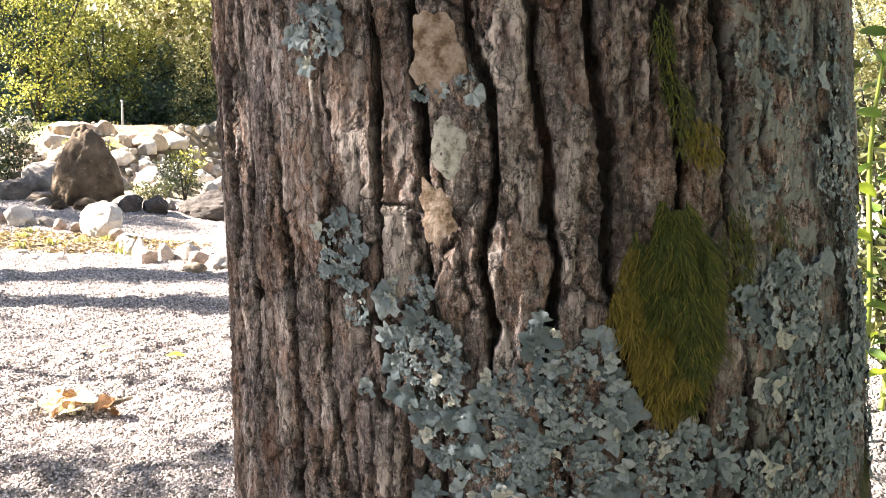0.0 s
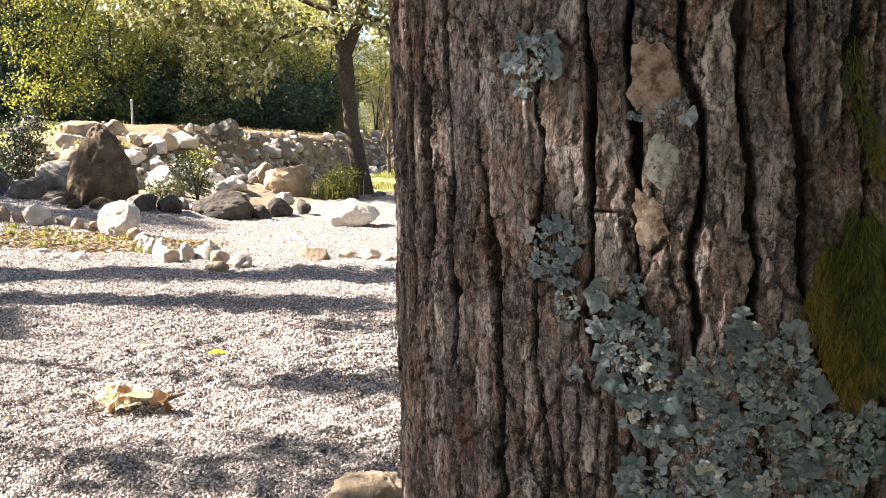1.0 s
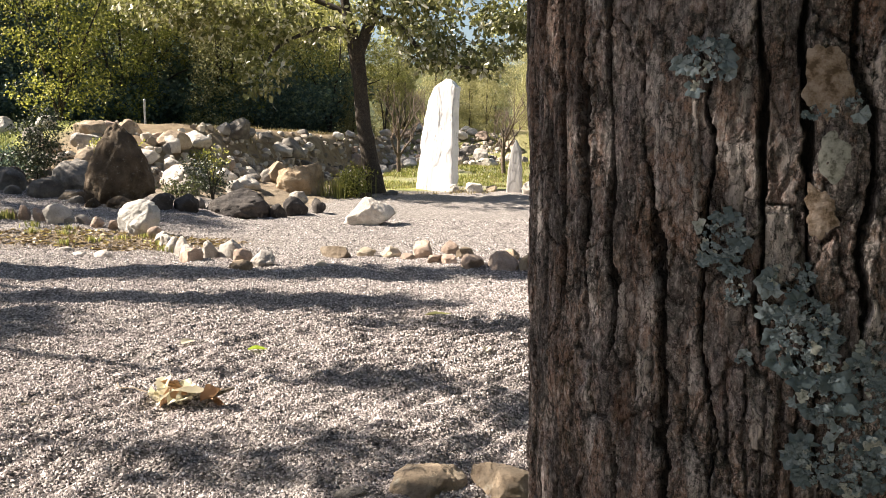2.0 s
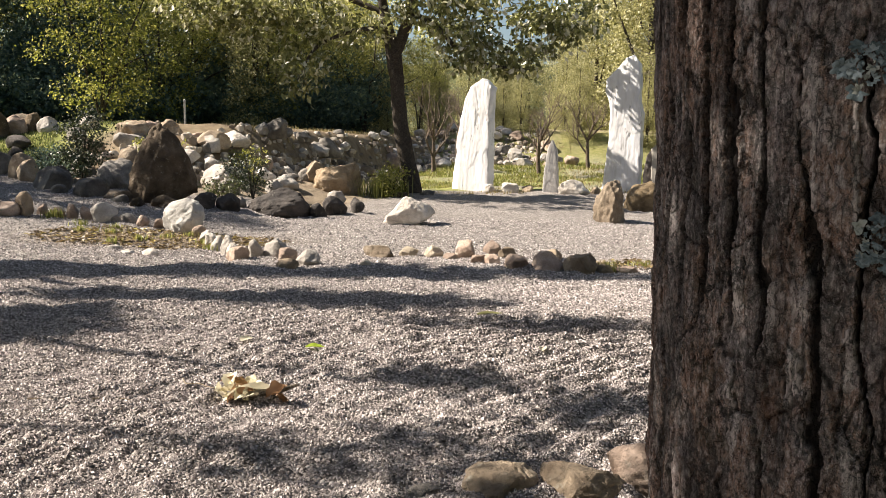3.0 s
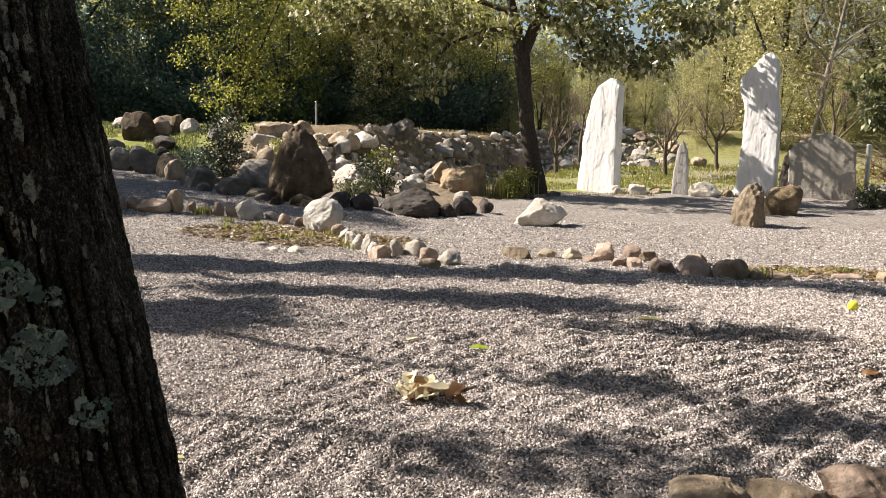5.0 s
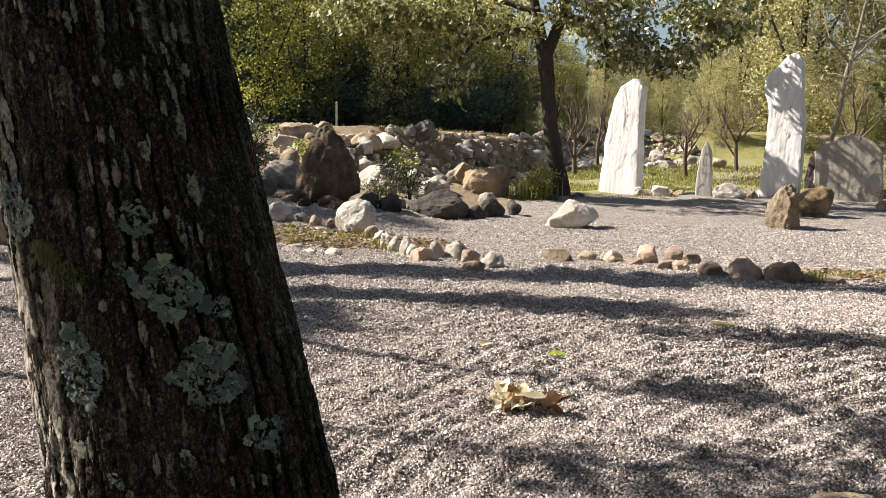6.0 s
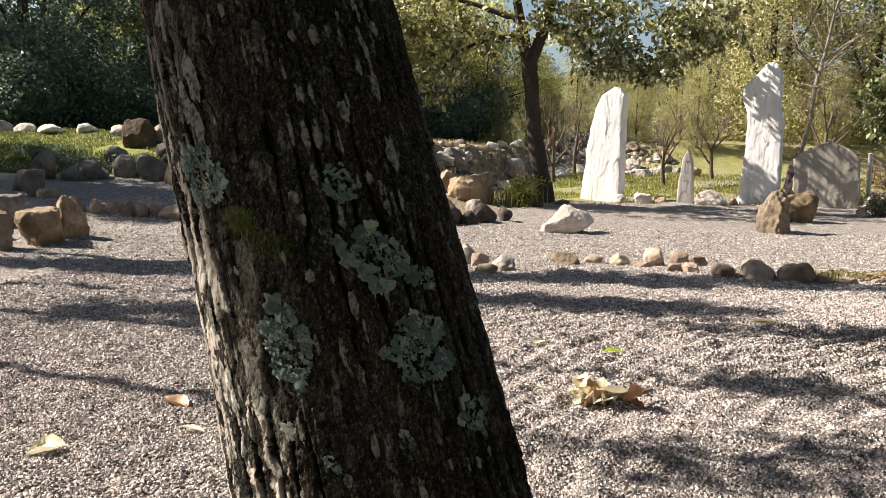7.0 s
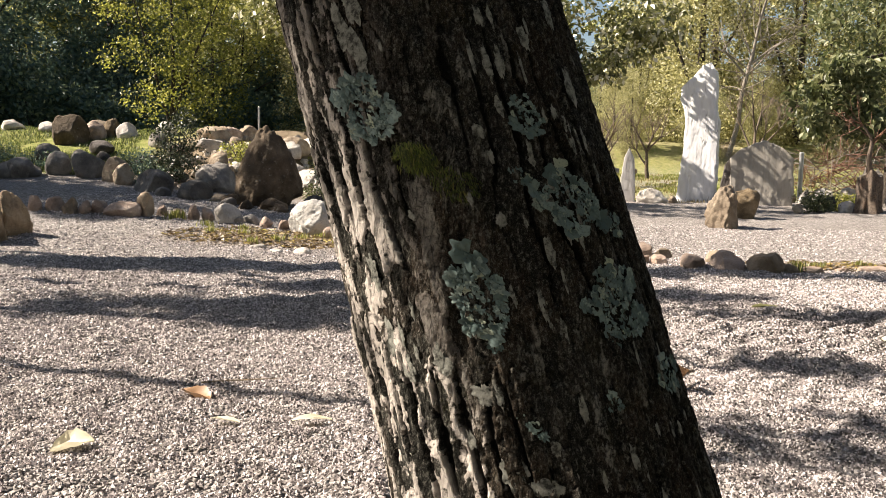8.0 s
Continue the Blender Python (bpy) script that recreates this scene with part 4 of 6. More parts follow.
NEAR = Trunk(0.2, (0.10, 0.965), 1.2, (-0.07, 0.0), 0.337, -0.03)
LEAN2 = Trunk(0.2, (-2.0415, 1.4927), 1.02, (-0.306, 0.207), 0.2566, -0.0173)


def big_tree(T, mat, depth, seed, zs, thetas, crust_and_sun, label, limbs, blobs, leaves, flare, cell=0.055):
    base = new("tree")
    base.matrix_world = pose(T.centre[0], T.centre[1], 0)
    me = bark_mesh(T.R0, T.slope, T.lean, T.z0, zs, thetas, depth, seed, crust_and_sun, flare, cell)
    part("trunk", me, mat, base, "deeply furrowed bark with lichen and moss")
    for n, (pts, radii) in enumerate(limbs):
        part("limb", fast_mesh("limb", *tube(pts, radii, 10, n)), BARK_FAR, base)
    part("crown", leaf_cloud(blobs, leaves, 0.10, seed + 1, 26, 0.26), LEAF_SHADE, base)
    return tagged(base, label, "tree")


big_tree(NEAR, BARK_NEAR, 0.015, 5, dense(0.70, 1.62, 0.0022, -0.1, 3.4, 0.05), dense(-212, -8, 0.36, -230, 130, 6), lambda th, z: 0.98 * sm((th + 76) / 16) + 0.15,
         "large upright tree with plated reddish-grey bark and lichen", [(((-0.14, 0, 3.3), (-0.9, 0.4, 4.4), (-1.9, 0.8, 5.4)), (0.2, 0.12, 0.05)), (((-0.12, 0, 3.3), (0.5, -0.6, 4.6), (1.2, -0.9, 5.8)), (0.2, 0.12, 0.05)), (((-0.14, 0, 3.2), (0.1, 0.9, 4.6), (0.3, 1.9, 5.6)), (0.18, 0.1, 0.04))],
         [(-1.6, 0.6, 5.2, 1.6, 1.6, 1.0), (1.0, -0.8, 5.8, 1.8, 1.6, 1.1), (0.2, 1.6, 5.8, 1.5, 1.6, 1.0)], 5200, 0.10, 0.048)
# The mask pales the sunward, lower side: flakes with sunlight in their colour.
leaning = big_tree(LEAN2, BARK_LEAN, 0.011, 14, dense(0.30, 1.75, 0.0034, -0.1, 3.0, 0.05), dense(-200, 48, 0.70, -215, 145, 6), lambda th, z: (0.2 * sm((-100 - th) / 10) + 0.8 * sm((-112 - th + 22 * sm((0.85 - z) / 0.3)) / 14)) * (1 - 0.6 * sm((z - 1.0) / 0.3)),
         "leaning tree with dark rough bark dotted with lichen", [(((-0.53, 0, 2.9), (-1.4, 0.3, 3.9), (-2.5, 0.2, 4.7)), (0.17, 0.1, 0.04)), (((-0.53, 0, 2.9), (-0.3, 0.5, 4.1), (0.1, 0.9, 5.0)), (0.16, 0.09, 0.04)), (((-0.53, 0, 2.9), (-0.9, 0.9, 4.1), (-1.1, 1.8, 5.0)), (0.15, 0.08, 0.04))],
         [(-2.6, -1.2, 4.6, 1.2, 0.8, 0.5), (-2.9, 1.6, 4.7, 1.3, 1.0, 0.5), (0.1, 0.9, 5.0, 1.2, 1.0, 0.7), (-1.0, 1.9, 4.9, 1.2, 1.0, 0.5), (-2.4, 0.1, 4.9, 1.0, 0.9, 0.5), (-1.5, 0.0, 4.0, 0.5, 0.5, 0.3), (-2.3, 0.0, 4.3, 0.9, 0.6, 0.35)], 6800, 0.05, 0.040)


part("crown", leaf_cloud([(-2.0, 0.0, 4.4, 0.85, 0.8, 0.4), (-1.6, 0.1, 4.1, 0.6, 0.7, 0.3), (-2.6, -0.1, 4.8, 0.8, 0.8, 0.3)], 1500, 0.11, 19, 90, 0.15), LEAF_SHADE, leaning)
part("limb", fast_mesh("limb", *tube(((-2.2, 0.2, 4.5), (-3.3, 0.5, 4.8), (-4.5, 0.7, 5.0)), (0.05, 0.035, 0.01), 8, 9)), BARK_FAR, leaning)
part("crown", leaf_cloud([(-4.2, 0.65, 4.75, 0.5, 0.4, 0.12), (-4.6, 0.45, 5.0, 0.5, 0.4, 0.12)], 800, 0.11, 23, 40, 0.13), LEAF_SHADE, leaning)


# ---- what grows on the bark ----
def lichen_patch(T, theta, z, rx, rz, seed, lobe=0.008, mat=None, sparse=1.0):
    """A leafy rosette: broad scalloped lobes round the rim, small crowded ones within, all overlapping outwards."""
    rng = np.random.default_rng(seed)
    lobes = int(max(14, sparse * 2.3 * rx * rz / (lobe * 0.52) ** 2))
    ang = rng.uniform(0, 2 * np.pi, lobes)
    rad = np.sqrt(rng.uniform(0, 1, lobes)) * (0.86 + 0.26 * np.sin(ang * 3 + seed) * np.cos(ang * 2 + seed * 2) + 0.10 * np.sin(ang * 7 + seed))
    a, b = rad * np.cos(ang) * rx, rad * np.sin(ang) * rz
    turn = np.arctan2(np.sin(ang) * rz, np.cos(ang) * rx) + rng.normal(0, 0.75, lobes)
    size = lobe * (0.42 + 0.62 * np.clip(rad, 0, 1) ** 3) * rng.choice([0.6, 0.9, 1.4, 2.0], lobes, p=[0.42, 0.34, 0.16, 0.08]) * min(1.1, 0.6 + 18 * min(rx, rz))
    tips, rings = 25, 4
    phi = np.linspace(-1.75, 1.75, tips)
    r = np.array([0.05, 0.45, 0.8, 1.0])
    freq, ph = rng.uniform(1.8, 3.4, lobes)[:, None], rng.uniform(0, 3, lobes)[:, None]
    scal = 0.76 + 0.26 * np.abs(np.sin(phi[None] * freq * 1.3 + ph)) + 0.09 * np.sin(phi[None] * 8.5 + ph * 5)
    rr = r[None, :, None] * (1 + (scal[:, None] - 1) * np.array([0, 0.45, 0.85, 1.0])[None, :, None])
    u, w = rr * np.cos(phi), rr * np.sin(phi) * 0.85
    wave = np.sin(phi[None] * freq * 2 + ph)[:, None]
    lift = np.array([0.0, 0.13, 0.21, 0.19])[None, :, None] * rng.uniform(0.0, 2.0, lobes)[:, None, None] + wave * np.array([0, 0.02, 0.05, 0.09])[None, :, None]
    ct, st = np.cos(turn)[:, None, None], np.sin(turn)[:, None, None]
    S = size[:, None, None]
    du, dw = S * (u * ct - w * st), S * (u * st + w * ct)
    out = 0.003 + S * lift + (0.006 * rng.uniform(0, 1, lobes) * (1.2 - rad))[:, None, None]
    p = T.at(np.radians(theta) + (a[:, None, None] + du) / T.R0, z + b[:, None, None] + dw, out)
    f = grid_faces(rings, tips)
    f = (f[None] + (rings * tips) * np.arange(lobes)[:, None, None]).reshape(-1, 4)
    ob = part("lichen_patch", fast_mesh("lichen_patch", p.reshape(-1, 3), f), mat or LICHEN)
    return tagged(ob, "pale blue-grey leafy lichen growing on the bark", "lichen", "lichen on the tree trunks", "stuff")


NEAR_LICHEN = ((-124.4, 1.366, .023, .027), (-122.7, 1.197, .024, .033), (-120, 1.15, .012, .020), (-119, 1.078, .009, .007), (-111.3, 1.163, .021, .017), (-109.4, 1.108, .034, .044), (-107.9, 1.053, .020, .023),
               (-94.9, 1.135, .016, .013), (-91.3, 1.093, .040, .037), (-99.6, 1.10, .014, .018), (-100, 1.046, .033, .041), (-91.7, 1.030, .037, .040), (-78.9, 1.040, .045, .035), (-58.9, 1.161, .052, .036), (-67.9, 1.149, .012, .022),
               (-51.5, 1.079, .075, .050), (-56, 1.010, .085, .032), (-70.5, 1.068, .016, .017), (-36, 1.121, .035, .055), (-28, 1.024, .022, .052), (-108.3, 1.316, .014, .007), (-102.9, 1.322, .006, .012), (-104, 0.985, .05, .03), (-86, 0.980, .06, .03))
for n, (th, zz, rx, rz) in enumerate(NEAR_LICHEN):
    lichen_patch(NEAR, th, zz, rx, rz, 60 + n, 0.0085)
for n, (th, zz, rx, rz) in enumerate(((-52.6, 1.339, .020, .014), (-56, 1.304, .017, .010), (-60.3, 1.257, .010, .010), (-46.5, 1.373, .026, .016), (-47.8, 1.26, .030, .028), (-62, 1.318, .009, .010), (-40, 1.21, .03, .05), (-42, 1.32, .03, .05), (-57, 1.365, .02, .02), (-66, 1.35, .008, .009), (-64, 1.23, .008, .008))):
    lichen_patch(NEAR, th, zz, rx, rz, 190 + n, 0.0060, None, 0.55)
LEAN_LICHEN = ((-61.5, 1.123, .028, .035), (-53, 1.002, .062, .046), (-37.4, .965, .026, .018), (-47.5, .858, .060, .060), (-95.7, .864, .038, .062), (-29.6, .733, .036, .028), (-117.2, 1.123, .050, .052), (-60.5, .717, .013, .012), (-88.5, .695, .013, .015), (-71.3, 1.038, .013, .013))
for n, (th, zz, rx, rz) in enumerate(LEAN_LICHEN):
    lichen_patch(LEAN2, th, zz, rx, rz, 120 + n, 0.012, LICHEN_DEEP)


def crust_patch(T, theta, z, rx, rz, seed, lift=0.004, mat=None, ragged=0.05):
    """A thin hard skin of pale lichen with a ragged rim."""
    rings, cols = (8, 72) if rx > 0.01 else (5, 28)
    r, a = np.meshgrid(np.linspace(0.0, 1, rings), np.linspace(0, 2 * np.pi, cols, endpoint=False), indexing="ij")
    rim = 0.82 + 0.22 * vnoise(np.cos(a) * 2.2 + seed, np.sin(a) * 2.2, 0, seed) + ragged * fbm(np.cos(a) * 4 + seed, np.sin(a) * 4, r * 0, 4, seed + 1)
    u, w = r * rim * np.cos(a) * rx, r * rim * np.sin(a) * rz
    out = lift + 0.0006 * (1 - r ** 4)
    p = T.at(np.radians(theta) + u / T.R0, z + w, out)
    ob = part("lichen_crust", fast_mesh("lichen_crust", p.reshape(-1, 3), grid_faces(rings, cols, True)), mat or CRUST)
    return tagged(ob, "smooth pale crust lichen stuck flat on the bark", "lichen", "lichen on the tree trunks")


crust_patch(NEAR, -105.6, 1.276, .018, .026, 5, 0.004)
crust_patch(NEAR, -106.5, 1.347, .025, .036, 6, 0.0045, CRUST_TAN, 0.2)
crust_patch(NEAR, -107.6, 1.226, .018, .026, 7, 0.0035, CRUST_TAN, 0.25)
for n, (th, zz, rx, rz) in enumerate(((-80.6, 1.101, .012, .013), (-81.1, .975, .009, .014), (-112.6, 1.306, .022, .055), (-116.1, 1.234, .014, .026), (-53.7, 1.245, .011, .024), (-101.4, .732, .017, .018), (-112.7, .767, .016, .018), (-130.9, .79, .018, .034), (-126.4, .753, .014, .025), (-58.4, 1.372, .012, .02), (-37, 1.176, .014, .032), (-36.7, 1.295, .012, .034),
                                          (-98.5, .633, .022, .034), (-81.4, .632, .014, .024), (-90.4, .612, .028, .016), (-119, 1.255, .016, .046), (-114, 1.215, .014, .04), (-131.8, .889, .012, .036), (-136.8, .853, .016, .024), (-71, 1.20, .008, .03), (-46, 1.10, .009, .034), (-68, .93, .008, .026), (-74, .84, .007, .022))):
    crust_patch(LEAN2, th, zz, rx, rz, 30 + n, 0.004, CRUST_DIM, 0.3)
fleck = random.Random(71)
for n in range(110):
    crust_patch(LEAN2, fleck.uniform(-128, -30) if n % 2 else fleck.uniform(-74, -26), fleck.uniform(0.5, 1.62), fleck.uniform(.003, .0085), fleck.uniform(.008, .028), 200 + n, 0.005, CRUST_DIM, 0.4)


def moss_patch(T, theta, z, rx, rz, seed, count, length=0.012, puff=0.008, mat=None, ragged=0.75):
    """A hanging mat of fine green strands, broad above and narrowing to a ragged tip."""
    rng = np.random.default_rng(seed)
    a, b = rng.uniform(-1, 1, count), rng.uniform(-1, 1, count)
    left = np.interp(b, (-1, -0.7, -0.2, 0.15, 0.6, 1), (-0.05, -0.45, -0.65, -1.0, -0.75, -0.35))
    right = np.interp(b, (-1, -0.6, 0.2, 0.6, 1), (0.4, 0.85, 0.95, 0.8, 0.3))
    wild = ragged * fbm(a * 3.5, b * 3.5, 0, 3, seed)
    inside = np.minimum(a - left, right - a)
    keep = (inside + 0.5 * wild > 0) & (np.abs(b) + 0.3 * wild < 1) & (rng.random(count) < 0.25 + 2.2 * np.clip(inside + 0.15, 0, 1))
    a, b, inside = a[keep] * rx, b[keep] * rz, np.clip(inside[keep], 0, 1)
    n = len(a)
    L = length * rng.uniform(0.5, 1.35, n)
    lean = rng.normal(0, 0.32, n) + a / rx * 0.25 + 0.35 * vnoise(a * 90, b * 60, 0, seed + 2)
    wide = 0.00050
    t = np.array([0, 0.35, 0.7, 1.0])[None]
    bulge = np.array([0.2, 0.75, 0.85, 0.55])[None]
    uu = a[:, None] + lean[:, None] * L[:, None] * t
    vv = b[:, None] - L[:, None] * t * (0.8 + 0.2 * rng.normal(size=(n, 1)))
    thick = puff * np.sqrt(np.minimum(1, inside * 1.6))[:, None] * (0.6 + 0.8 * vnoise(a * 80, b * 50, 0, seed + 1)[:, None]) * (0.7 + 0.3 * rng.uniform(size=(n, 1)))
    out = 0.002 + thick + L[:, None] * bulge * rng.uniform(0.1, 0.5, (n, 1))
    w = wide * np.array([1, 0.9, 0.7, 0.15])[None]
    left = T.at(np.radians(theta) + (uu - w) / T.R0, z + vv, out)
    right = T.at(np.radians(theta) + (uu + w) / T.R0, z + vv, out)
    v = np.stack([left, right], 2).reshape(-1, 3)
    q = np.array([[0, 1, 3, 2], [2, 3, 5, 4], [4, 5, 7, 6]])
    f = (q[None] + 8 * np.arange(n)[:, None, None]).reshape(-1, 4)
    ob = part("moss_patch", fast_mesh("moss_patch", v, f), mat or MOSS)
    return tagged(ob, "shaggy green moss hanging from the bark", "moss", "moss on the tree trunks", "stuff")


moss_patch(NEAR, -77.0, 1.160, .036, .078, 1, 22000, 0.013, 0.011, None, 1.0)
moss_patch(NEAR, -81.5, 1.150, .030, .055, 11, 4000, 0.013, 0.005, MOSS_GOLD)
moss_patch(NEAR, -79, 1.105, .028, .035, 12, 2600, 0.013, 0.010, MOSS_GOLD)
for n, (th, zz, rx, rz, count) in enumerate(((-72.3, 1.28, .018, .020, 600), (-77.6, 1.345, .010, .040, 380), (-67.6, 1.19, .020, .045, 700), (-75.6, 1.30, .013, .03, 420), (-30, .945, .05, .045, 3500), (-60, 1.20, .02, .03, 300))):
    moss_patch(NEAR, th, zz, rx, rz, 20 + n, count, 0.007, 0.002, MOSS if n else MOSS_GOLD, 1.4)
moss_patch(LEAN2, -103.8, 1.060, .040, .026, 9, 1300, 0.008, 0.003, MOSS, 1.8)
moss_patch(LEAN2, -104.5, 1.062, .032, .022, 13, 620, 0.008, 0.004, MOSS_FRESH, 1.6)
moss_patch(LEAN2, -93.7, 1.025, .042, .026, 10, 900, 0.007, 0.002, MOSS, 1.6)


# ---- trees and shrubs round the court ----
def wood(x, y, kind, mat, label, blobs, leaves, size, seed, stems, cluster=30, spread=0.25, droop=0.0, group="", turn=0):
    base = new(kind)
    for n, (pts, radii) in enumerate(stems):
        part("trunk" if n == 0 else "limb", fast_mesh("limb", *tube(pts, radii, 8, n + seed)), BARK_FAR, base)
    if leaves:
        part("crown", leaf_cloud(blobs, leaves, size, seed, cluster, spread, droop), mat, base)
    base.matrix_world = pose(x, y, float(ground_z(x, y)) - 0.03, 0, 0, turn)
    return tagged(base, label, kind.replace("_", " "), group)


court_tree = wood(-1.96, 19.2, "tree", LEAF_OAK, "slim dark-trunked tree with drooping leafy boughs", [(-3.0, 0, 4.7, 1.7, 1.2, 0.8), (0.2, 0, 5.8, 2.6, 2.0, 1.1), (-1.0, 0.4, 5.0, 1.8, 1.6, 0.8), (2.2, 0.2, 5.2, 1.0, 0.6, 0.45), (-0.8, -1.8, 4.9, 1.6, 0.7, 0.4), (-3.8, -0.9, 5.0, 1.8, 0.9, 0.4), (-3.4, -2.8, 5.0, 1.8, 0.9, 0.35)], 2300, 0.15, 5,
     [(((0, 0, -0.1), (-0.12, 0, 0.7), (-0.30, 0, 1.5), (-0.36, 0, 2.3), (-0.46, 0, 3.1), (-0.66, 0, 3.9), (-0.95, 0, 5.6)), (0.27, 0.19, 0.18, 0.17, 0.18, 0.12, 0.05)), (((-0.46, 0, 3.1), (-0.12, 0, 3.9), (0.15, 0.1, 5.6)), (0.15, 0.13, 0.05)), (((-0.57, 0, 3.75), (-1.45, -0.4, 3.6), (-2.2, -0.6, 3.2), (-2.5, -0.7, 2.5)), (0.06, 0.05, 0.035, 0.01)), (((-0.15, 0, 4.1), (0.57, -0.3, 3.7), (1.1, -0.4, 3.05), (1.85, -0.5, 2.85), (2.7, -0.5, 2.8)), (0.07, 0.06, 0.04, 0.03, 0.01)), (((-0.6, 0, 4.0), (-1.8, 0.1, 4.5), (-3.2, 0, 4.7)), (0.07, 0.05, 0.02))], 22, 0.17, 0.5)
court_limbs = [c for c in court_tree.children if c.name.startswith("limb")]
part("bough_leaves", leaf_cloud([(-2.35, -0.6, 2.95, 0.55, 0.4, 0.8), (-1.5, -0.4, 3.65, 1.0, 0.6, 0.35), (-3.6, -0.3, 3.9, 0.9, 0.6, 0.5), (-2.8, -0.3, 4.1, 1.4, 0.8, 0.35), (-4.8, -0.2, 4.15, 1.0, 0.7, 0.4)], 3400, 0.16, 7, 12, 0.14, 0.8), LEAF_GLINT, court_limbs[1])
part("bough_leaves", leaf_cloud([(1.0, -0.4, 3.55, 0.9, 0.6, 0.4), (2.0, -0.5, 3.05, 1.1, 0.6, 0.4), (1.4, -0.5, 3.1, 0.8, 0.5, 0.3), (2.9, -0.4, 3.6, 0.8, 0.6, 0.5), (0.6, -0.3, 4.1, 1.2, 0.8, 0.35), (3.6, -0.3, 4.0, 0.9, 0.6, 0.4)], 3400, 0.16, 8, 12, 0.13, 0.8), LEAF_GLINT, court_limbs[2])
part("bough_leaves", leaf_cloud([(-3.4, -1.2, 4.95, 2.2, 0.5, 0.25), (-1.2, -1.7, 5.0, 1.6, 0.5, 0.25), (-2.4, -2.6, 4.9, 2.0, 0.4, 0.25)], 1500, 0.15, 9, 14, 0.14, 0.6), LEAF_OAK, court_limbs[3])
part("bough_leaves", leaf_cloud([(3.45, 2.6, 4.35, 0.55, 0.35, 0.22), (3.0, 2.5, 4.1, 0.4, 0.3, 0.12), (0.5, 2.8, 4.1, 0.7, 0.35, 0.22)], 900, 0.15, 10, 14, 0.12, 0.6), LEAF_OAK, court_limbs[0])
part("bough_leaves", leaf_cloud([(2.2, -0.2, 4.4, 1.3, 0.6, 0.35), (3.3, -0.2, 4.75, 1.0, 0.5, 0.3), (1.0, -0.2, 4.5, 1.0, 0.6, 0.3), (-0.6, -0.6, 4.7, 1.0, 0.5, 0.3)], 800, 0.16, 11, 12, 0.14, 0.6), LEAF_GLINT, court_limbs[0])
part("bough_leaves", leaf_cloud([(3.24, 1.75, 4.2, 0.24, 0.2, 0.05), (2.36, 1.75, 4.2, 0.2, 0.2, 0.06), (1.65, 1.8, 4.2, 0.12, 0.2, 0.05), (2.75, 1.8, 4.25, 0.1, 0.2, 0.03)], 420, 0.12, 12, 12, 0.06, 0.3), LEAF_OAK, court_limbs[0])

LIME = [(0, 0, 2.3, 0.9, 0.8, 1.2), (-1.0, 0.2, 3.5, 1.0, 0.9, 1.0), (0.9, -0.2, 3.0, 0.9, 0.8, 1.0), (0.4, 0, 1.1, 0.9, 0.8, 0.7), (0, 0, 4.6, 1.2, 1.1, 1.1), (-1.8, 0.1, 4.3, 1.0, 0.9, 0.7), (1.9, -0.2, 4.0, 1.2, 0.9, 0.7), (2.5, -0.3, 2.9, 0.8, 0.7, 0.4), (-1.2, 0.0, 1.9, 0.6, 0.6, 0.5), (0.1, -0.1, 0.7, 1.2, 0.9, 0.6), (1.0, 0.0, 1.7, 0.8, 0.7, 0.6)]
LIME_STEMS = [(((0, 0, -0.1), (0.1, 0, 1.8), (0.0, 0, 5.2)), (0.06, 0.04, 0.01)), (((0, 0, 0.1), (-0.6, 0, 2.2), (-1.2, 0.1, 4.2)), (0.045, 0.03, 0.008)), (((0, 0, 0.2), (0.7, -0.1, 2.0), (1.5, -0.2, 3.6)), (0.045, 0.03, 0.008)), (((0.05, 0, 1.0), (0.9, -0.3, 1.6), (1.9, -0.4, 1.9)), (0.03, 0.02, 0.006))]
lime = wood(-10.2, 21.5, "shrub", LEAF_LIME, "tall yellow-green shrub with thin stems on the bank", LIME, 11000, 0.09, 41, LIME_STEMS, 18, 0.16, group="shrubs on the bank")
for x, y, a, sc in ((-12.3, 31.0, 70, 1.25), (-8.7, 33.2, 130, 1.2)):
    copy_thing(lime, pose(x, y, float(ground_z(x, y)), 0, 0, a) @ Matrix.Scale(sc, 4))
high = wood(-12.5, 34.0, "tree", LEAF_BRIGHT, "thin-stemmed tree with airy sunlit olive foliage", [(-1.0, 0, 3.2, 1.6, 1.2, 0.8), (1.2, 0.3, 3.5, 1.6, 1.2, 0.9), (0, 0, 4.8, 1.8, 1.5, 1.0), (-2.3, -0.3, 4.2, 1.2, 1.0, 0.6), (2.5, -0.2, 4.3, 1.2, 1.0, 0.7), (0.3, 0, 6.0, 1.6, 1.3, 0.8)], 6500, 0.13, 45,
            [(((0, 0, -0.1), (0.15, 0, 1.6), (0.5, 0, 3.2), (0.6, 0, 5.6)), (0.07, 0.055, 0.04, 0.012)), (((0, 0, 0), (-0.4, 0, 1.8), (-1.1, 0.1, 3.2), (-2.2, 0, 4.3)), (0.055, 0.04, 0.025, 0.008)), (((0.1, 0, 1.2), (1.3, -0.3, 2.2), (2.5, -0.4, 2.6), (3.3, -0.4, 3.4)), (0.04, 0.03, 0.02, 0.006)), (((0.3, 0, 2.4), (1.3, -0.2, 3.4), (2.4, -0.3, 4.6)), (0.035, 0.025, 0.008))], 14, 0.15, group="trees of the wood")
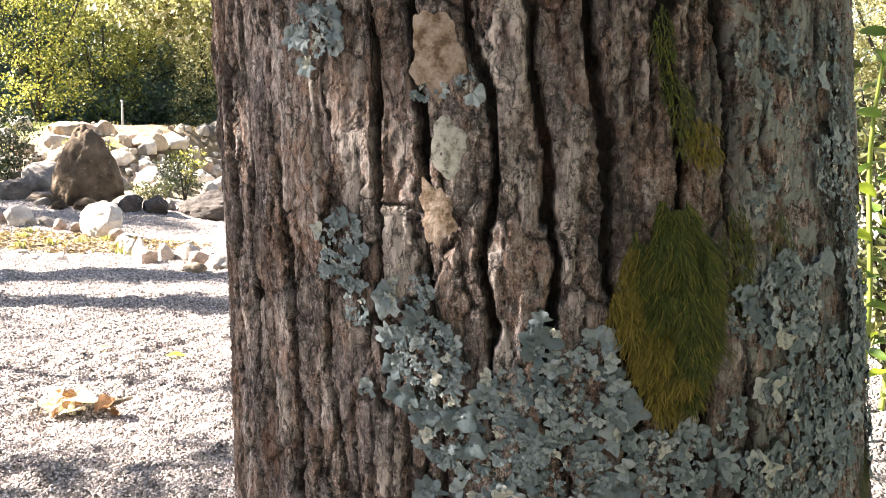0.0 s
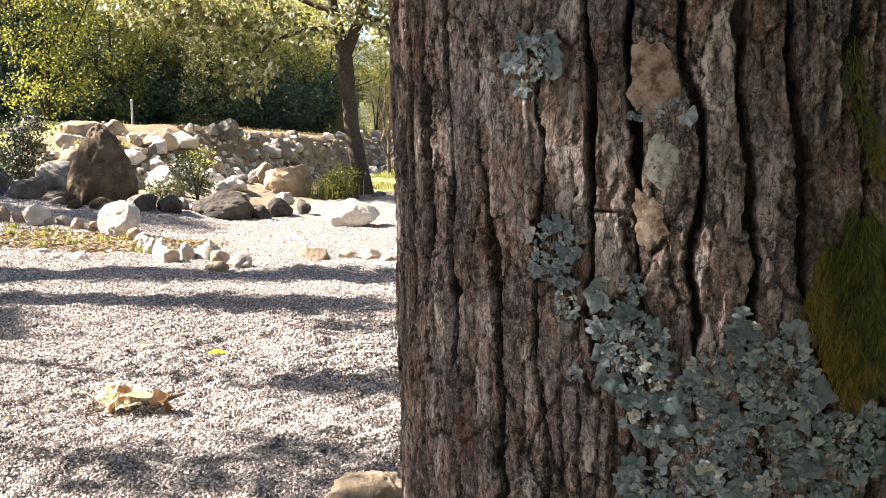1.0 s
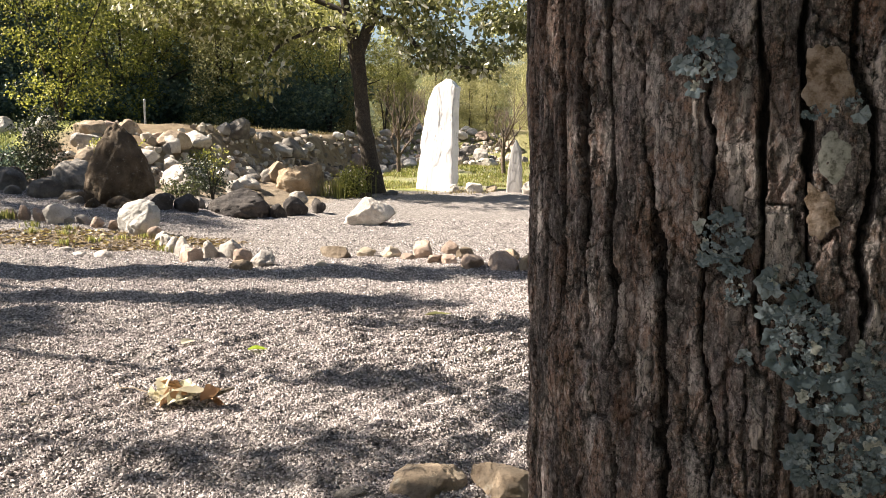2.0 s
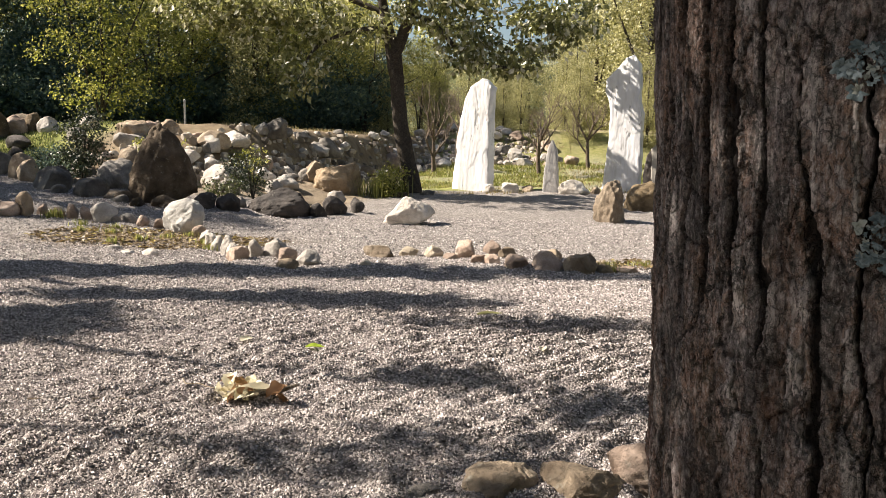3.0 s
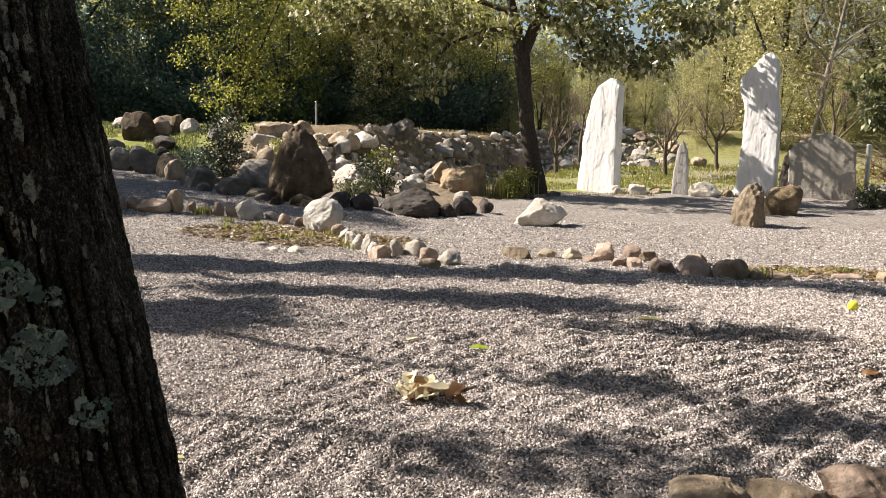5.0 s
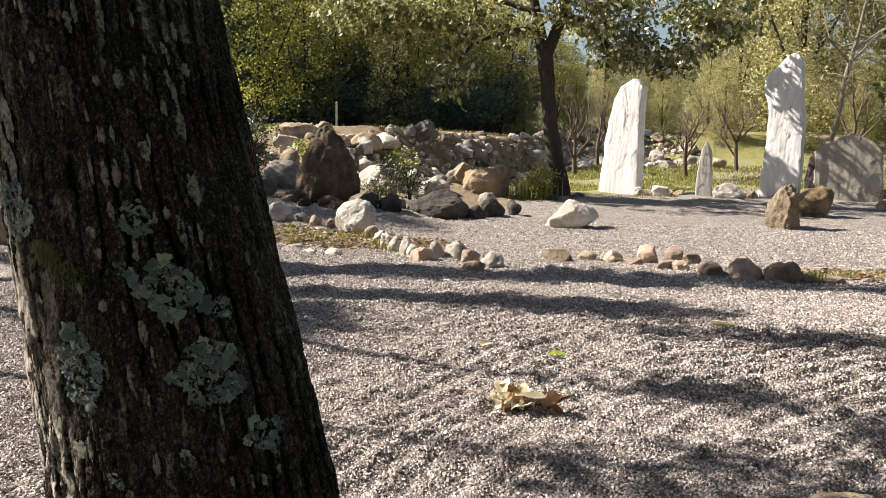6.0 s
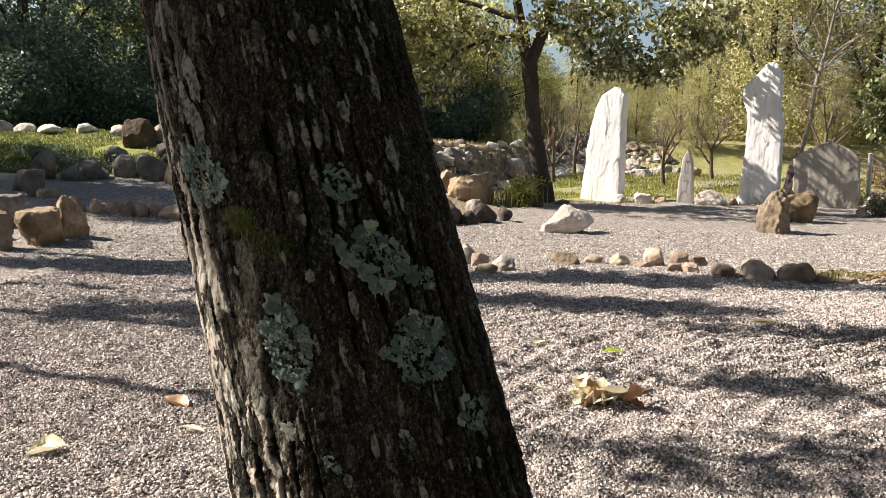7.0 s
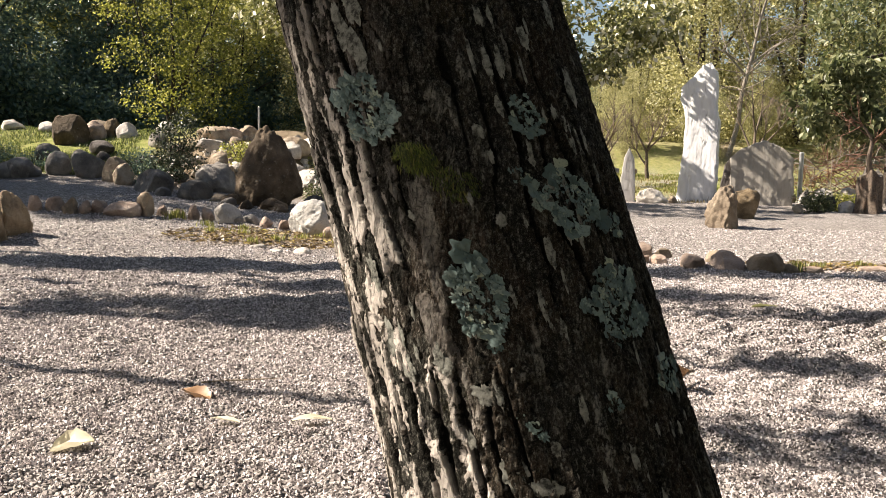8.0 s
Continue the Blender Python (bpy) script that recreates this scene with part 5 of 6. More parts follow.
for x, y, a, sc in ((-8.6, 35.0, 140, 0.9), (-16.4, 33.4, 60, 1.0), (-5.2, 34.8, 20, 0.85), (-6.8, 37.2, 250, 1.0), (-10.6, 36.2, 200, 0.95), (-19.8, 32.5, 10, 1.0), (-3.0, 35.6, 300, 0.6)):
    copy_thing(high, pose(x, y, float(ground_z(x, y)), 0, 0, a) @ Matrix.Scale(sc, 4))
dark = wood(-14.5, 39.0, "tree", LEAF_DARK, "dense dark evergreen tree behind the terrace", [(0, 0, 1.6, 2.4, 2.0, 1.9), (0.6, 0.2, 4.4, 2.3, 2.0, 2.2), (-0.9, 0, 6.6, 2.0, 1.8, 2.0), (0.5, 0, 8.8, 1.7, 1.6, 1.8), (0.3, -0.4, 0.7, 2.4, 1.6, 0.8)], 20000, 0.17, 51,
            [(((0, 0, -0.1), (0.1, 0, 4), (0, 0, 9.5)), (0.22, 0.16, 0.03)), (((0.05, 0, 2.5), (1.2, 0.2, 4.2), (2.0, 0.3, 5.2)), (0.1, 0.06, 0.02))], 26, 0.26, group="trees of the wood")
# The first copy is unseen beside the path, added to shade it.
for n, (x, y) in enumerate(((-16.0, 13.2), (-15.8, 30.5), (-18.5, 25.0), (-22.5, 24.0), (-18.5, 36.5), (-20.5, 29), (-25, 30), (-17, 38), (-10.5, 41), (-7, 41), (-18, 33), (-30, 34), (-23, 38), (-12, 40), (-35, 30))):
    copy_thing(dark, pose(x, y, float(height(x, y)), 0, 0, n * 77) @ Matrix.Scale(0.9 + 0.25 * ((n * 37) % 10) / 10, 4))
# One more unseen copy, added to shade the lawn at the left.
copy_thing(dark, pose(-19.0, 16.2, float(height(-19.0, 16.2)), 0, 0, 40) @ Matrix.Scale(0.84, 4))
olive = wood(6.5, 36.0, "tree", LEAF_OLIVE, "dense yellow-green tree at the back of the field", [(0, 0, 1.5, 2.3, 2.0, 1.7), (0.7, 0.2, 4.0, 2.2, 2.0, 2.0), (-0.8, 0, 6.2, 2.0, 1.8, 2.0), (0.4, 0, 8.6, 1.7, 1.6, 1.9), (-0.3, -0.4, 0.7, 2.4, 1.6, 0.8)], 14000, 0.16, 61,
             [(((0, 0, -0.1), (0.1, 0, 4), (0, 0, 9.5)), (0.18, 0.13, 0.03)), (((0.05, 0, 1.5), (-1.0, 0.2, 4.2), (-1.8, 0.3, 6.2)), (0.09, 0.05, 0.02)), (((0.05, 0, 2.2), (1.2, -0.4, 4.4), (1.9, -0.6, 6.0)), (0.08, 0.05, 0.02))], 22, 0.24, group="trees of the wood")
for n, (x, y) in enumerate(((10.2, 35), (13.8, 36), (17.5, 34), (8.2, 40), (12, 41), (16, 41), (21, 38), (25, 36), (20, 44), (-9, 48), (-17, 47))):
    copy_thing(olive, pose(x, y, float(height(x, y)), 0, 0, n * 67) @ Matrix.Scale(0.9 + 0.3 * ((n * 53) % 10) / 10, 4))
for n, (x, y, sc) in enumerate(((-2.2, 36, 0.3), (0.6, 38, 0.28), (-4.6, 38.5, 0.42), (-4.2, 34.6, 0.24), (-2.6, 41, 0.4), (-6.2, 43, 0.6), (3.2, 36.5, 0.33), (-9.2, 33, 0.65), (4.5, 52, 0.62), (8, 50, 0.9), (1, 54, 0.5), (-3, 52, 0.5), (6.5, 56, 0.9), (-1, 44, 0.48), (2.2, 46, 0.44), (5.4, 44, 0.80), (-3.6, 46, 0.52), (7.6, 45, 0.85), (0.8, 41, 0.4), (4.0, 40, 0.42), (3.4, 33.4, 0.3), (6.0, 33.0, 0.34), (8.4, 33.6, 0.32), (10.8, 33.0, 0.36), (13.2, 33.4, 0.34), (1.2, 34.2, 0.26))):
    copy_thing(olive, pose(x, y, float(height(x, y)) - 0.2, 0, 0, n * 91 + 20) @ Matrix.Scale(sc, 4))
# Unseen copies behind and beside the camera, added to hold back skylight.
for n, (x, y) in enumerate(((-13, -7), (-9.5, -9), (-6, -7.5), (-2.6, -9), (0.8, -7.5), (4.2, -9), (7.5, -7), (10.5, -4), (12.5, 0.5), (13, 5), (-16, -3), (12, 10), (3.0, -3.4), (5.6, -0.6), (0.0, -5.4), (-3.4, -5.6))):
    copy_thing(olive if n % 2 else dark, pose(x, y, float(height(x, y)) - 0.1, 0, 0, n * 57) @ Matrix.Scale(0.95, 4))
hedge = wood(-7.0, 33.4, "shrub", LEAF_DARK, "blue-green undergrowth at the back of the terrace", [(0, 0, 0.9, 1.3, 0.7, 0.8), (-1.2, 0.1, 0.7, 1.0, 0.7, 0.6), (1.1, 0, 1.1, 1.1, 0.7, 0.9), (0.2, 0.1, 1.9, 0.8, 0.6, 0.6)], 5200, 0.14, 66, [(((0, 0, -0.1), (0.1, 0, 1.0), (0.2, 0, 2.2)), (0.03, 0.02, 0.006)), (((0, 0, 0), (-0.6, 0, 0.7), (-1.2, 0, 1.2)), (0.025, 0.015, 0.005))], 16, 0.2, group="undergrowth of the wood")
for n, (x, y, sc) in enumerate(((-9.6, 33.0, 1.1), (-12.4, 31.6, 1.2), (-14.8, 28.6, 1.2), (-16.4, 26.0, 1.3), (-17.4, 23.6, 1.2), (-6.6, 35.2, 1.4), (-11.0, 34.6, 1.5), (-17.6, 21.2, 1.1))):
    copy_thing(hedge, pose(x, y, float(height(x, y)) - 0.05, 0, 0, n * 71) @ Matrix.Scale(sc, 4))
broad = wood(7.4, 20.6, "tree", LEAF_BROAD, "broad-leaved tree with dark green foliage by the field", [(0, 0, 3.0, 1.5, 1.3, 1.2), (-0.6, 0, 4.3, 1.5, 1.4, 1.2), (0.8, 0, 4.8, 1.5, 1.4, 1.4), (-0.9, -0.2, 2.2, 0.8, 0.8, 0.6)], 4000, 0.17, 71,
             [(((0, 0, -0.1), (0.0, 0, 1.6), (-0.2, 0, 4.5)), (0.12, 0.09, 0.03)), (((0, 0, 1.2), (-0.8, 0, 2.4), (-1.6, 0, 3.4)), (0.06, 0.04, 0.01)), (((0, 0, 1.5), (0.7, 0, 2.8), (1.5, 0, 4.0)), (0.06, 0.04, 0.01))], 20, 0.2, 0.3, group="trees of the wood")
part("bough_leaves", leaf_cloud([(-1.6, -1.0, 2.5, 0.7, 0.5, 0.35), (-2.3, -1.1, 2.3, 0.5, 0.4, 0.5), (-0.9, -1.2, 2.0, 0.7, 0.5, 0.3), (-1.9, -1.0, 1.85, 0.5, 0.4, 0.25), (-0.5, -1.6, 1.6, 0.6, 0.5, 0.3), (-1.4, -1.1, 3.1, 0.9, 0.5, 0.3)], 3000, 0.17, 77, 12, 0.14, 0.9), LEAF_BROAD, broad)
part("limb", fast_mesh("limb", *tube(((-0.2, 0, 3.6), (-1.4, -0.8, 3.3), (-2.3, -1.1, 2.75), (-1.7, -1.1, 2.1)), (0.05, 0.04, 0.03, 0.01), 7, 5)), BARK_FAR, broad)
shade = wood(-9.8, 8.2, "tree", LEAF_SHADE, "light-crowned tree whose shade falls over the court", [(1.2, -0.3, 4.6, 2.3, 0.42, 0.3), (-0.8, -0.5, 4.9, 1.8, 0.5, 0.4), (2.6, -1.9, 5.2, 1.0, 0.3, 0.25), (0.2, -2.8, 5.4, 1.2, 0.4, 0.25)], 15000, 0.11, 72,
             [(((0, 0, -0.1), (0.1, 0, 2.4), (0.0, 0, 4.8)), (0.16, 0.12, 0.04)), (((0.1, 0, 2.8), (1.2, 0, 3.9), (2.6, 0.1, 4.6)), (0.08, 0.05, 0.015)), (((0.1, 0, 3.0), (0.8, -1.2, 4.3), (1.8, -2.0, 5.1)), (0.08, 0.05, 0.015))], 60, 0.13, 0.3, group="trees of the wood")
# These copies stand unseen behind the camera, added to darken the gravel there.
for n, (x, y) in enumerate(((-4.6, -3.6), (-9.0, -5.0), (-6.8, -2.8))):
    copy_thing(shade, pose(x, y, float(height(x, y)), 0, 0, n * 80 + 10))
copy_thing(shade, pose(-14.4, 14.3, float(height(-14.4, 14.3)) - 0.2, 0, 0, 4))
long_boughed = wood(-12.6, 5.8, "tree", LEAF_SHADE, "light-crowned tree whose long boughs shade the gravel", [(5.0, 0.55, 4.8, 1.5, 0.22, 0.18), (6.9, -0.3, 4.8, 0.75, 0.14, 0.14), (6.2, -2.4, 4.7, 0.45, 0.07, 0.08), (6.4, -1.4, 4.7, 0.4, 0.12, 0.12), (3.6, -0.2, 4.7, 0.8, 0.14, 0.12)], 3600, 0.11, 74,
                    [(((0, 0, -0.1), (0.1, 0, 2.4), (0.0, 0, 4.8)), (0.15, 0.11, 0.04)), (((0.1, 0, 2.8), (2.6, 0.3, 4.2), (6.8, 0.3, 4.8)), (0.07, 0.045, 0.012)), (((0.1, 0, 3.0), (3.8, -0.8, 4.3), (7.9, -1.9, 4.7)), (0.08, 0.05, 0.012)), (((0.1, 0, 2.6), (2.4, -1.6, 4.3), (6.6, -2.6, 4.7)), (0.07, 0.05, 0.012))], 30, 0.10, 0.3, group="trees of the wood")
part("bough_leaves", leaf_cloud([(7.45, -1.85, 4.7, 0.55, 0.13, 0.12), (8.0, -1.95, 4.7, 0.4, 0.10, 0.1)], 420, 0.11, 76, 30, 0.12, 0.3), LEAF_SHADE, long_boughed)
part("bough", fast_mesh("bough", *tube(((0.0, 0, 3.2), (2.4, 0.0, 4.4), (5.0, -0.1, 4.8), (7.4, -0.2, 4.9)), (0.10, 0.08, 0.05, 0.015), 8, 4)), BARK_FAR, shade)
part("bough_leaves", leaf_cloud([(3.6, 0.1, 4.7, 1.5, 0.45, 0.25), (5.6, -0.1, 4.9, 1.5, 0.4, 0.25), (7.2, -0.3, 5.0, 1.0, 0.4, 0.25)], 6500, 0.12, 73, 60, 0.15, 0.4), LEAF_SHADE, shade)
pale = wood(7.0, 33.0, "tree", LEAF_OAK, "thin leaning tree with a pale lichened trunk", [], 0, 0.1, 75, [(((0, 0, -0.1), (0.35, 0, 1.2), (0.42, 0, 2.4), (0.75, 0, 3.8), (0.95, 0, 5.2), (1.5, 0, 7.0)), (0.10, 0.085, 0.075, 0.065, 0.05, 0.025)), (((0.6, 0, 3.4), (1.7, -0.2, 4.3), (2.6, -0.3, 4.6)), (0.05, 0.03, 0.01)), (((0.55, 0, 3.0), (-0.3, -0.2, 3.9), (-1.0, -0.3, 4.1)), (0.05, 0.03, 0.01))])
for ob in pale.children:
    ob.data.materials[0] = BARK_PALE


def fine_twigs(starts, length, thick, seed, droop=0.3, forks=4, kink=0.35):
    """Bare forked twigs, thin as wire, from the given places."""
    rng = random.Random(seed)
    pieces = []

    def grow(p, d, size, r, level):
        pts, q = [p], p
        for _ in range(3):
            d = (d + Vector((rng.gauss(0, 1), rng.gauss(0, 1), rng.gauss(-droop * 0.3, 1))) * kink * 0.5).normalized()
            q = q + d * size / 3
            pts.append(q)
        pieces.append(tube([tuple(a) for a in pts], (r, r * 0.8, r * 0.6, r * 0.35), 4, seed, 0.0))
        if level:
            for _ in range(rng.choice((2, 3))):
                e = (d + Vector((rng.gauss(0, 1), rng.gauss(0, 1), rng.gauss(0, 0.7))) * 0.55).normalized()
                grow(pts[rng.choice((1, 2, 3))], e, size * rng.uniform(0.5, 0.75), r * 0.6, level - 1)

    for p in starts:
        for _ in range(forks):
            grow(Vector(p), Vector((rng.gauss(0, 1), rng.gauss(0, 0.6), rng.gauss(0.25, 0.6))).normalized(), length, thick, 2)
    return fast_mesh("twigs", *join(pieces))


part("spray", fine_twigs([(0.42, 0, 2.5), (0.6, 0, 3.1), (0.72, 0, 3.7), (0.85, 0, 4.4), (1.4, -0.15, 4.0), (-0.2, -0.2, 3.8), (0.95, 0, 5.2)], 1.5, 0.022, 5, 0.5), BARK_PALE, pale)


def bare_tree(x, y, h, seed):
    """A small leafless fruit tree: forked limbs down to fine twigs."""
    rng = random.Random(seed)
    pieces, twigs = [], []

    def grow(p, d, length, r, level):
        q = [p + d * length * t + Vector((rng.uniform(-1, 1), rng.uniform(-1, 1), rng.uniform(-0.5, 1))) * length * 0.06 * t for t in (0, 0.5, 1)]
        (pieces if level < 2 else twigs).append(tube([tuple(a) for a in q], (r, r * 0.8, r * 0.6), 6 if level < 2 else 3, seed))
        if level < 4:
            for _ in range(rng.choice((3, 4)) if level else 5):
                e = (d + Vector((rng.uniform(-1, 1), rng.uniform(-1, 1), rng.uniform(-0.1, 0.8))) * 0.85).normalized()
                grow(q[rng.choice((1, 2, 2))], e, length * rng.uniform(0.55, 0.8), r * 0.52, level + 1)

    grow(Vector((0, 0, -0.05)), Vector((rng.uniform(-0.1, 0.1), 0, 1)), h * 0.36, 0.075, 0)
    base = new("fruit_tree")
    part("trunk", fast_mesh("trunk", *join(pieces)), BARK_TAN, base)
    part("brushwood", fast_mesh("brushwood", *join(twigs)), BARK_TAN, base)
    base.matrix_world = pose(x, y, float(ground_z(x, y)))
    return tagged(base, "small bare fruit tree with thin twigs on grass", "fruit tree", "bare fruit trees on the field")


bare_tree(-1.9, 27.0, 3.0, 3)
bare_tree(1.4, 26.0, 2.9, 4)
bare_tree(3.2, 28.5, 2.6, 9)
bare_tree(-1.2, 29.5, 3.4, 12)
bare_tree(6.8, 29.5, 4.2, 15)


def brush_pile(x, y):
    """A tangle of cut reddish twigs lying over one another."""
    base = new("brush_pile")
    rng = random.Random(31)
    part("spray", fine_twigs([(rng.uniform(-0.8, 1.3), rng.uniform(-0.4, 0.4), rng.uniform(0.25, 0.9)) for _ in range(22)], 0.85, 0.014, 33, 1.0, 3, 0.5), TWIG_RED, base)
    part("dry_spray", fine_twigs([(rng.uniform(-0.9, 1.3), rng.uniform(-0.5, 0.3), rng.uniform(0.3, 1.0)) for _ in range(9)], 1.0, 0.013, 34, 1.0, 2, 0.4), BARK_PALE, base, "bleached grey twigs")
    part("cane", fast_mesh("cane", *tube(((-0.25, -0.7, -0.05), (-0.24, -0.7, 0.6), (-0.26, -0.7, 1.25)), (0.014, 0.012, 0.008), 6, 3)), STRAW_STALK, base, "straw-coloured upright cane")
    base.matrix_world = pose(x, y, float(ground_z(x, y)))
    return tagged(base, "tangled heap of bare reddish and bleached twigs", "brush pile")


brush_pile(6.9, 22.8)


def tree_stump(x, y):
    """A tall broken stump with a flared, ridged foot and a dead bough left on it."""
    base = new("tree_stump")
    rows, cols = 44, 72
    t = np.linspace(0, 1, rows)[:, None]
    a = np.linspace(0, 2 * np.pi, cols, endpoint=False)[None]
    ridge = vnoise(np.cos(a) * 3.4 + 0 * t, np.sin(a) * 3.4 + 0 * t, t * 1.2, 5)
    fine = fbm(np.cos(a) * 9 + 0 * t, np.sin(a) * 9 + 0 * t, t * 4, 3, 6)
    r = 0.215 + 0.10 * (1 - t) ** 4 + (0.05 + 0.08 * (1 - t) ** 2) * ridge + 0.022 * fine
    z = t * (0.92 + 0.12 * vnoise(np.cos(a) * 2 + 0 * t, np.sin(a) * 2 + 0 * t, 0, 8)) - 0.08
    v = np.stack([r * np.cos(a), r * np.sin(a), z + 0 * a], -1).reshape(-1, 3)
    part("trunk", fast_mesh("trunk", v, grid_faces(rows, cols, True)), BARK_TAN, base)
    d = np.linspace(1, 0, 7)[:, None]
    top = v.reshape(rows, cols, 3)[-1]
    w = np.stack([top[None, :, 0] * d, top[None, :, 1] * d, top[None, :, 2] * d + (1 - d) * top[:, 2].mean() + 0.03 * fbm(top[None, :, 0] * 9 * d, top[None, :, 1] * 9 * d, 0 * d, 3, 9)], -1).reshape(-1, 3)
    part("broken_top", fast_mesh("broken_top", w, grid_faces(7, cols, True)), BARK_PALE, base, "splintered pale wood")
    bough = part("bough", fast_mesh("bough", *tube(((0.0, 0, 0.75), (-0.12, -0.1, 1.15), (-0.05, -0.1, 1.5), (-0.3, -0.15, 1.8)), (0.07, 0.05, 0.035, 0.015), 8, 4)), BARK_TAN, base)
    part("spray", fine_twigs([(-0.1, -0.1, 1.2), (-0.05, -0.1, 1.5), (-0.3, -0.15, 1.8)], 0.55, 0.014, 12, 0.4, 3), TWIG_RED, bough)
    base.matrix_world = pose(x, y, float(ground_z(x, y)) - 0.02)
    return tagged(base, "broken brown tree stump with ridged bark beside gravel", "tree stump")


tree_stump(5.74, 17.75)


def weed(x, y, h, wide, leaves, seed, mat, label):
    """A low bush of thin stems with small leaves."""
    rng = random.Random(seed)
    stems, blobs = [], []
    for n in range(7):
        a, d = n * 2.4 + rng.random(), wide * rng.uniform(0.15, 0.5)
        top = (math.cos(a) * d, math.sin(a) * d, h * rng.uniform(0.55, 1.0))
        stems.append((((0, 0, -0.05), (top[0] * 0.4, top[1] * 0.4, top[2] * 0.6), top), (0.012, 0.008, 0.003)))
        blobs.append((top[0], top[1], top[2] * 0.85, wide * 0.28, wide * 0.28, h * 0.2))
        blobs.append((top[0] * 0.8, top[1] * 0.8, top[2] * 0.4, wide * 0.3, wide * 0.3, h * 0.18))
    wood(x, y, "bush", mat, label, blobs, leaves, 0.055, seed, stems, 14, 0.07, 0.3, "low bushes among the stones")


weed(-7.55, 14.7, 1.3, 0.8, 3200, 1, LEAF_DEEP, "dark green young evergreen bush among the boulders")
weed(-4.45, 14.6, 0.9, 0.5, 700, 2, LEAF_DEEP, "ragged dark weed growing out of the stones")
weed(-4.9, 14.2, 0.4, 0.5, 500, 3, LEAF_SHADE, "ragged dark weed growing out of the stones")
weed(-8.6, 15.4, 0.5, 0.9, 1200, 4, LEAF_DARK, "low dark green plant between grey boulders")
weed(-7.9, 14.6, 0.35, 0.8, 900, 5, LEAF_DARK, "low dark green plant between grey boulders")
weed(-6.9, 16.4, 0.5, 0.8, 900, 6, LEAF_LIME, "low yellow-green plant on the stony bank")
weed(-2.35, 18.3, 0.7, 0.6, 800, 7, LEAF_LIME, "yellow-green weed at the foot of the bank")
weed(-5.0, 15.6, 0.7, 0.5, 600, 9, LEAF_DEEP, "ragged dark weed growing out of the stones")
weed(-5.3, 17.2, 0.4, 0.6, 800, 10, LEAF_LIME, "low yellow-green plant on the stony bank")
weed(-5.6, 18.4, 0.45, 0.7, 800, 11, LEAF_LIME, "low yellow-green plant on the stony bank")
weed(-2.5, 18.9, 0.75, 0.7, 1300, 12, LEAF_LIME, "yellow-green weed at the foot of the bank")
weed(4.85, 18.2, 0.5, 0.85, 1700, 13, LEAF_BROAD, "dark leafy weed beside the grey slab")
weed(5.75, 19.3, 0.42, 0.7, 1300, 14, LEAF_LIME, "yellow-green weed at the foot of the stump")
weed(-12.6, 16.4, 0.35, 0.9, 900, 15, LEAF_DARK, "low dark green plant between grey boulders")
weed(-11.6, 16.0, 0.4, 0.9, 900, 16, LEAF_DARK, "low dark green plant between grey boulders")
weed(1.85, 3.35, 1.5, 0.7, 2600, 17, LEAF_SHADE, "leafy green bush standing behind the near tree")
weed(-10.6, 15.6, 0.4, 0.9, 900, 8, LEAF_DARK, "low dark green plant between grey boulders")



# ---- grass, litter and small things ----
def blades(spots, lo, hi, seed, wide=0.006):
    """Grass: single bent blades at the given places (x, y arrays)."""
    rng = np.random.default_rng(seed)
    x, y = spots
    n = len(x)
    z = ground_z(x, y)
    h = rng.uniform(lo, hi, n)
    a, lean = rng.uniform(0, 6.28, n), rng.uniform(0.05, 0.6, n) * h
    dx, dy = np.cos(a) * wide, np.sin(a) * wide
    tx, ty = x + np.sin(a) * lean, y - np.cos(a) * lean
    mx, my = x + np.sin(a) * lean * 0.3, y - np.cos(a) * lean * 0.3
    v = np.stack([np.stack([x - dx, y - dy, z - 0.01], 1), np.stack([x + dx, y + dy, z - 0.01], 1), np.stack([mx + dx * 0.7, my + dy * 0.7, z + h * 0.55], 1), np.stack([mx - dx * 0.7, my - dy * 0.7, z + h * 0.55], 1), np.stack([tx, ty, z + h], 1)], 1).reshape(-1, 3)
    q = np.array([[0, 1, 2], [0, 2, 3], [3, 2, 4]])
    return fast_mesh("grass", v, (q[None] + 5 * np.arange(n)[:, None, None]).reshape(-1, 3))


_rng = np.random.default_rng(17)


def area(x0, x1, y0, y1, n, seed):
    x, y = _rng.uniform(x0, x1, n), _rng.uniform(y0, y1, n)
    keep = fbm(x * 0.8, y * 0.8, 0, 3, seed) > -0.12
    return x[keep], y[keep]


tagged(part("grass", blades(area(-2.6, 12, 21.8, 30.5, 46000, 2), 0.03, 0.10, 1, 0.016), GRASS_MAT), "short yellow-green grass of the field", "grass", kind="stuff")
tagged(part("grass", blades(area(-18, -8.4, 15.0, 20, 38000, 3), 0.02, 0.07, 2, 0.010), LAWN_SHADED_MAT), "short grass on the upper bank", "grass", kind="stuff")


tagged(part("grass", blades(area(-9, 4, 20.0, 33, 15000, 6), 0.03, 0.10, 3, 0.012), STRAW_MAT), "dry straw-coloured grass along the terrace edge", "grass", kind="stuff")


def tuft(x, y, r, n, lo, hi, seed, label="tuft of long dry-tipped grass between stones"):
    rng = np.random.default_rng(seed)
    a, d = rng.uniform(0, 6.28, n), np.abs(rng.normal(0, r * 0.5, n))
    tagged(part("grass_tuft", blades((x + d * np.cos(a), y + d * np.sin(a)), lo, hi, seed), GRASS_MAT), label, "grass", "grass tufts", "stuff")


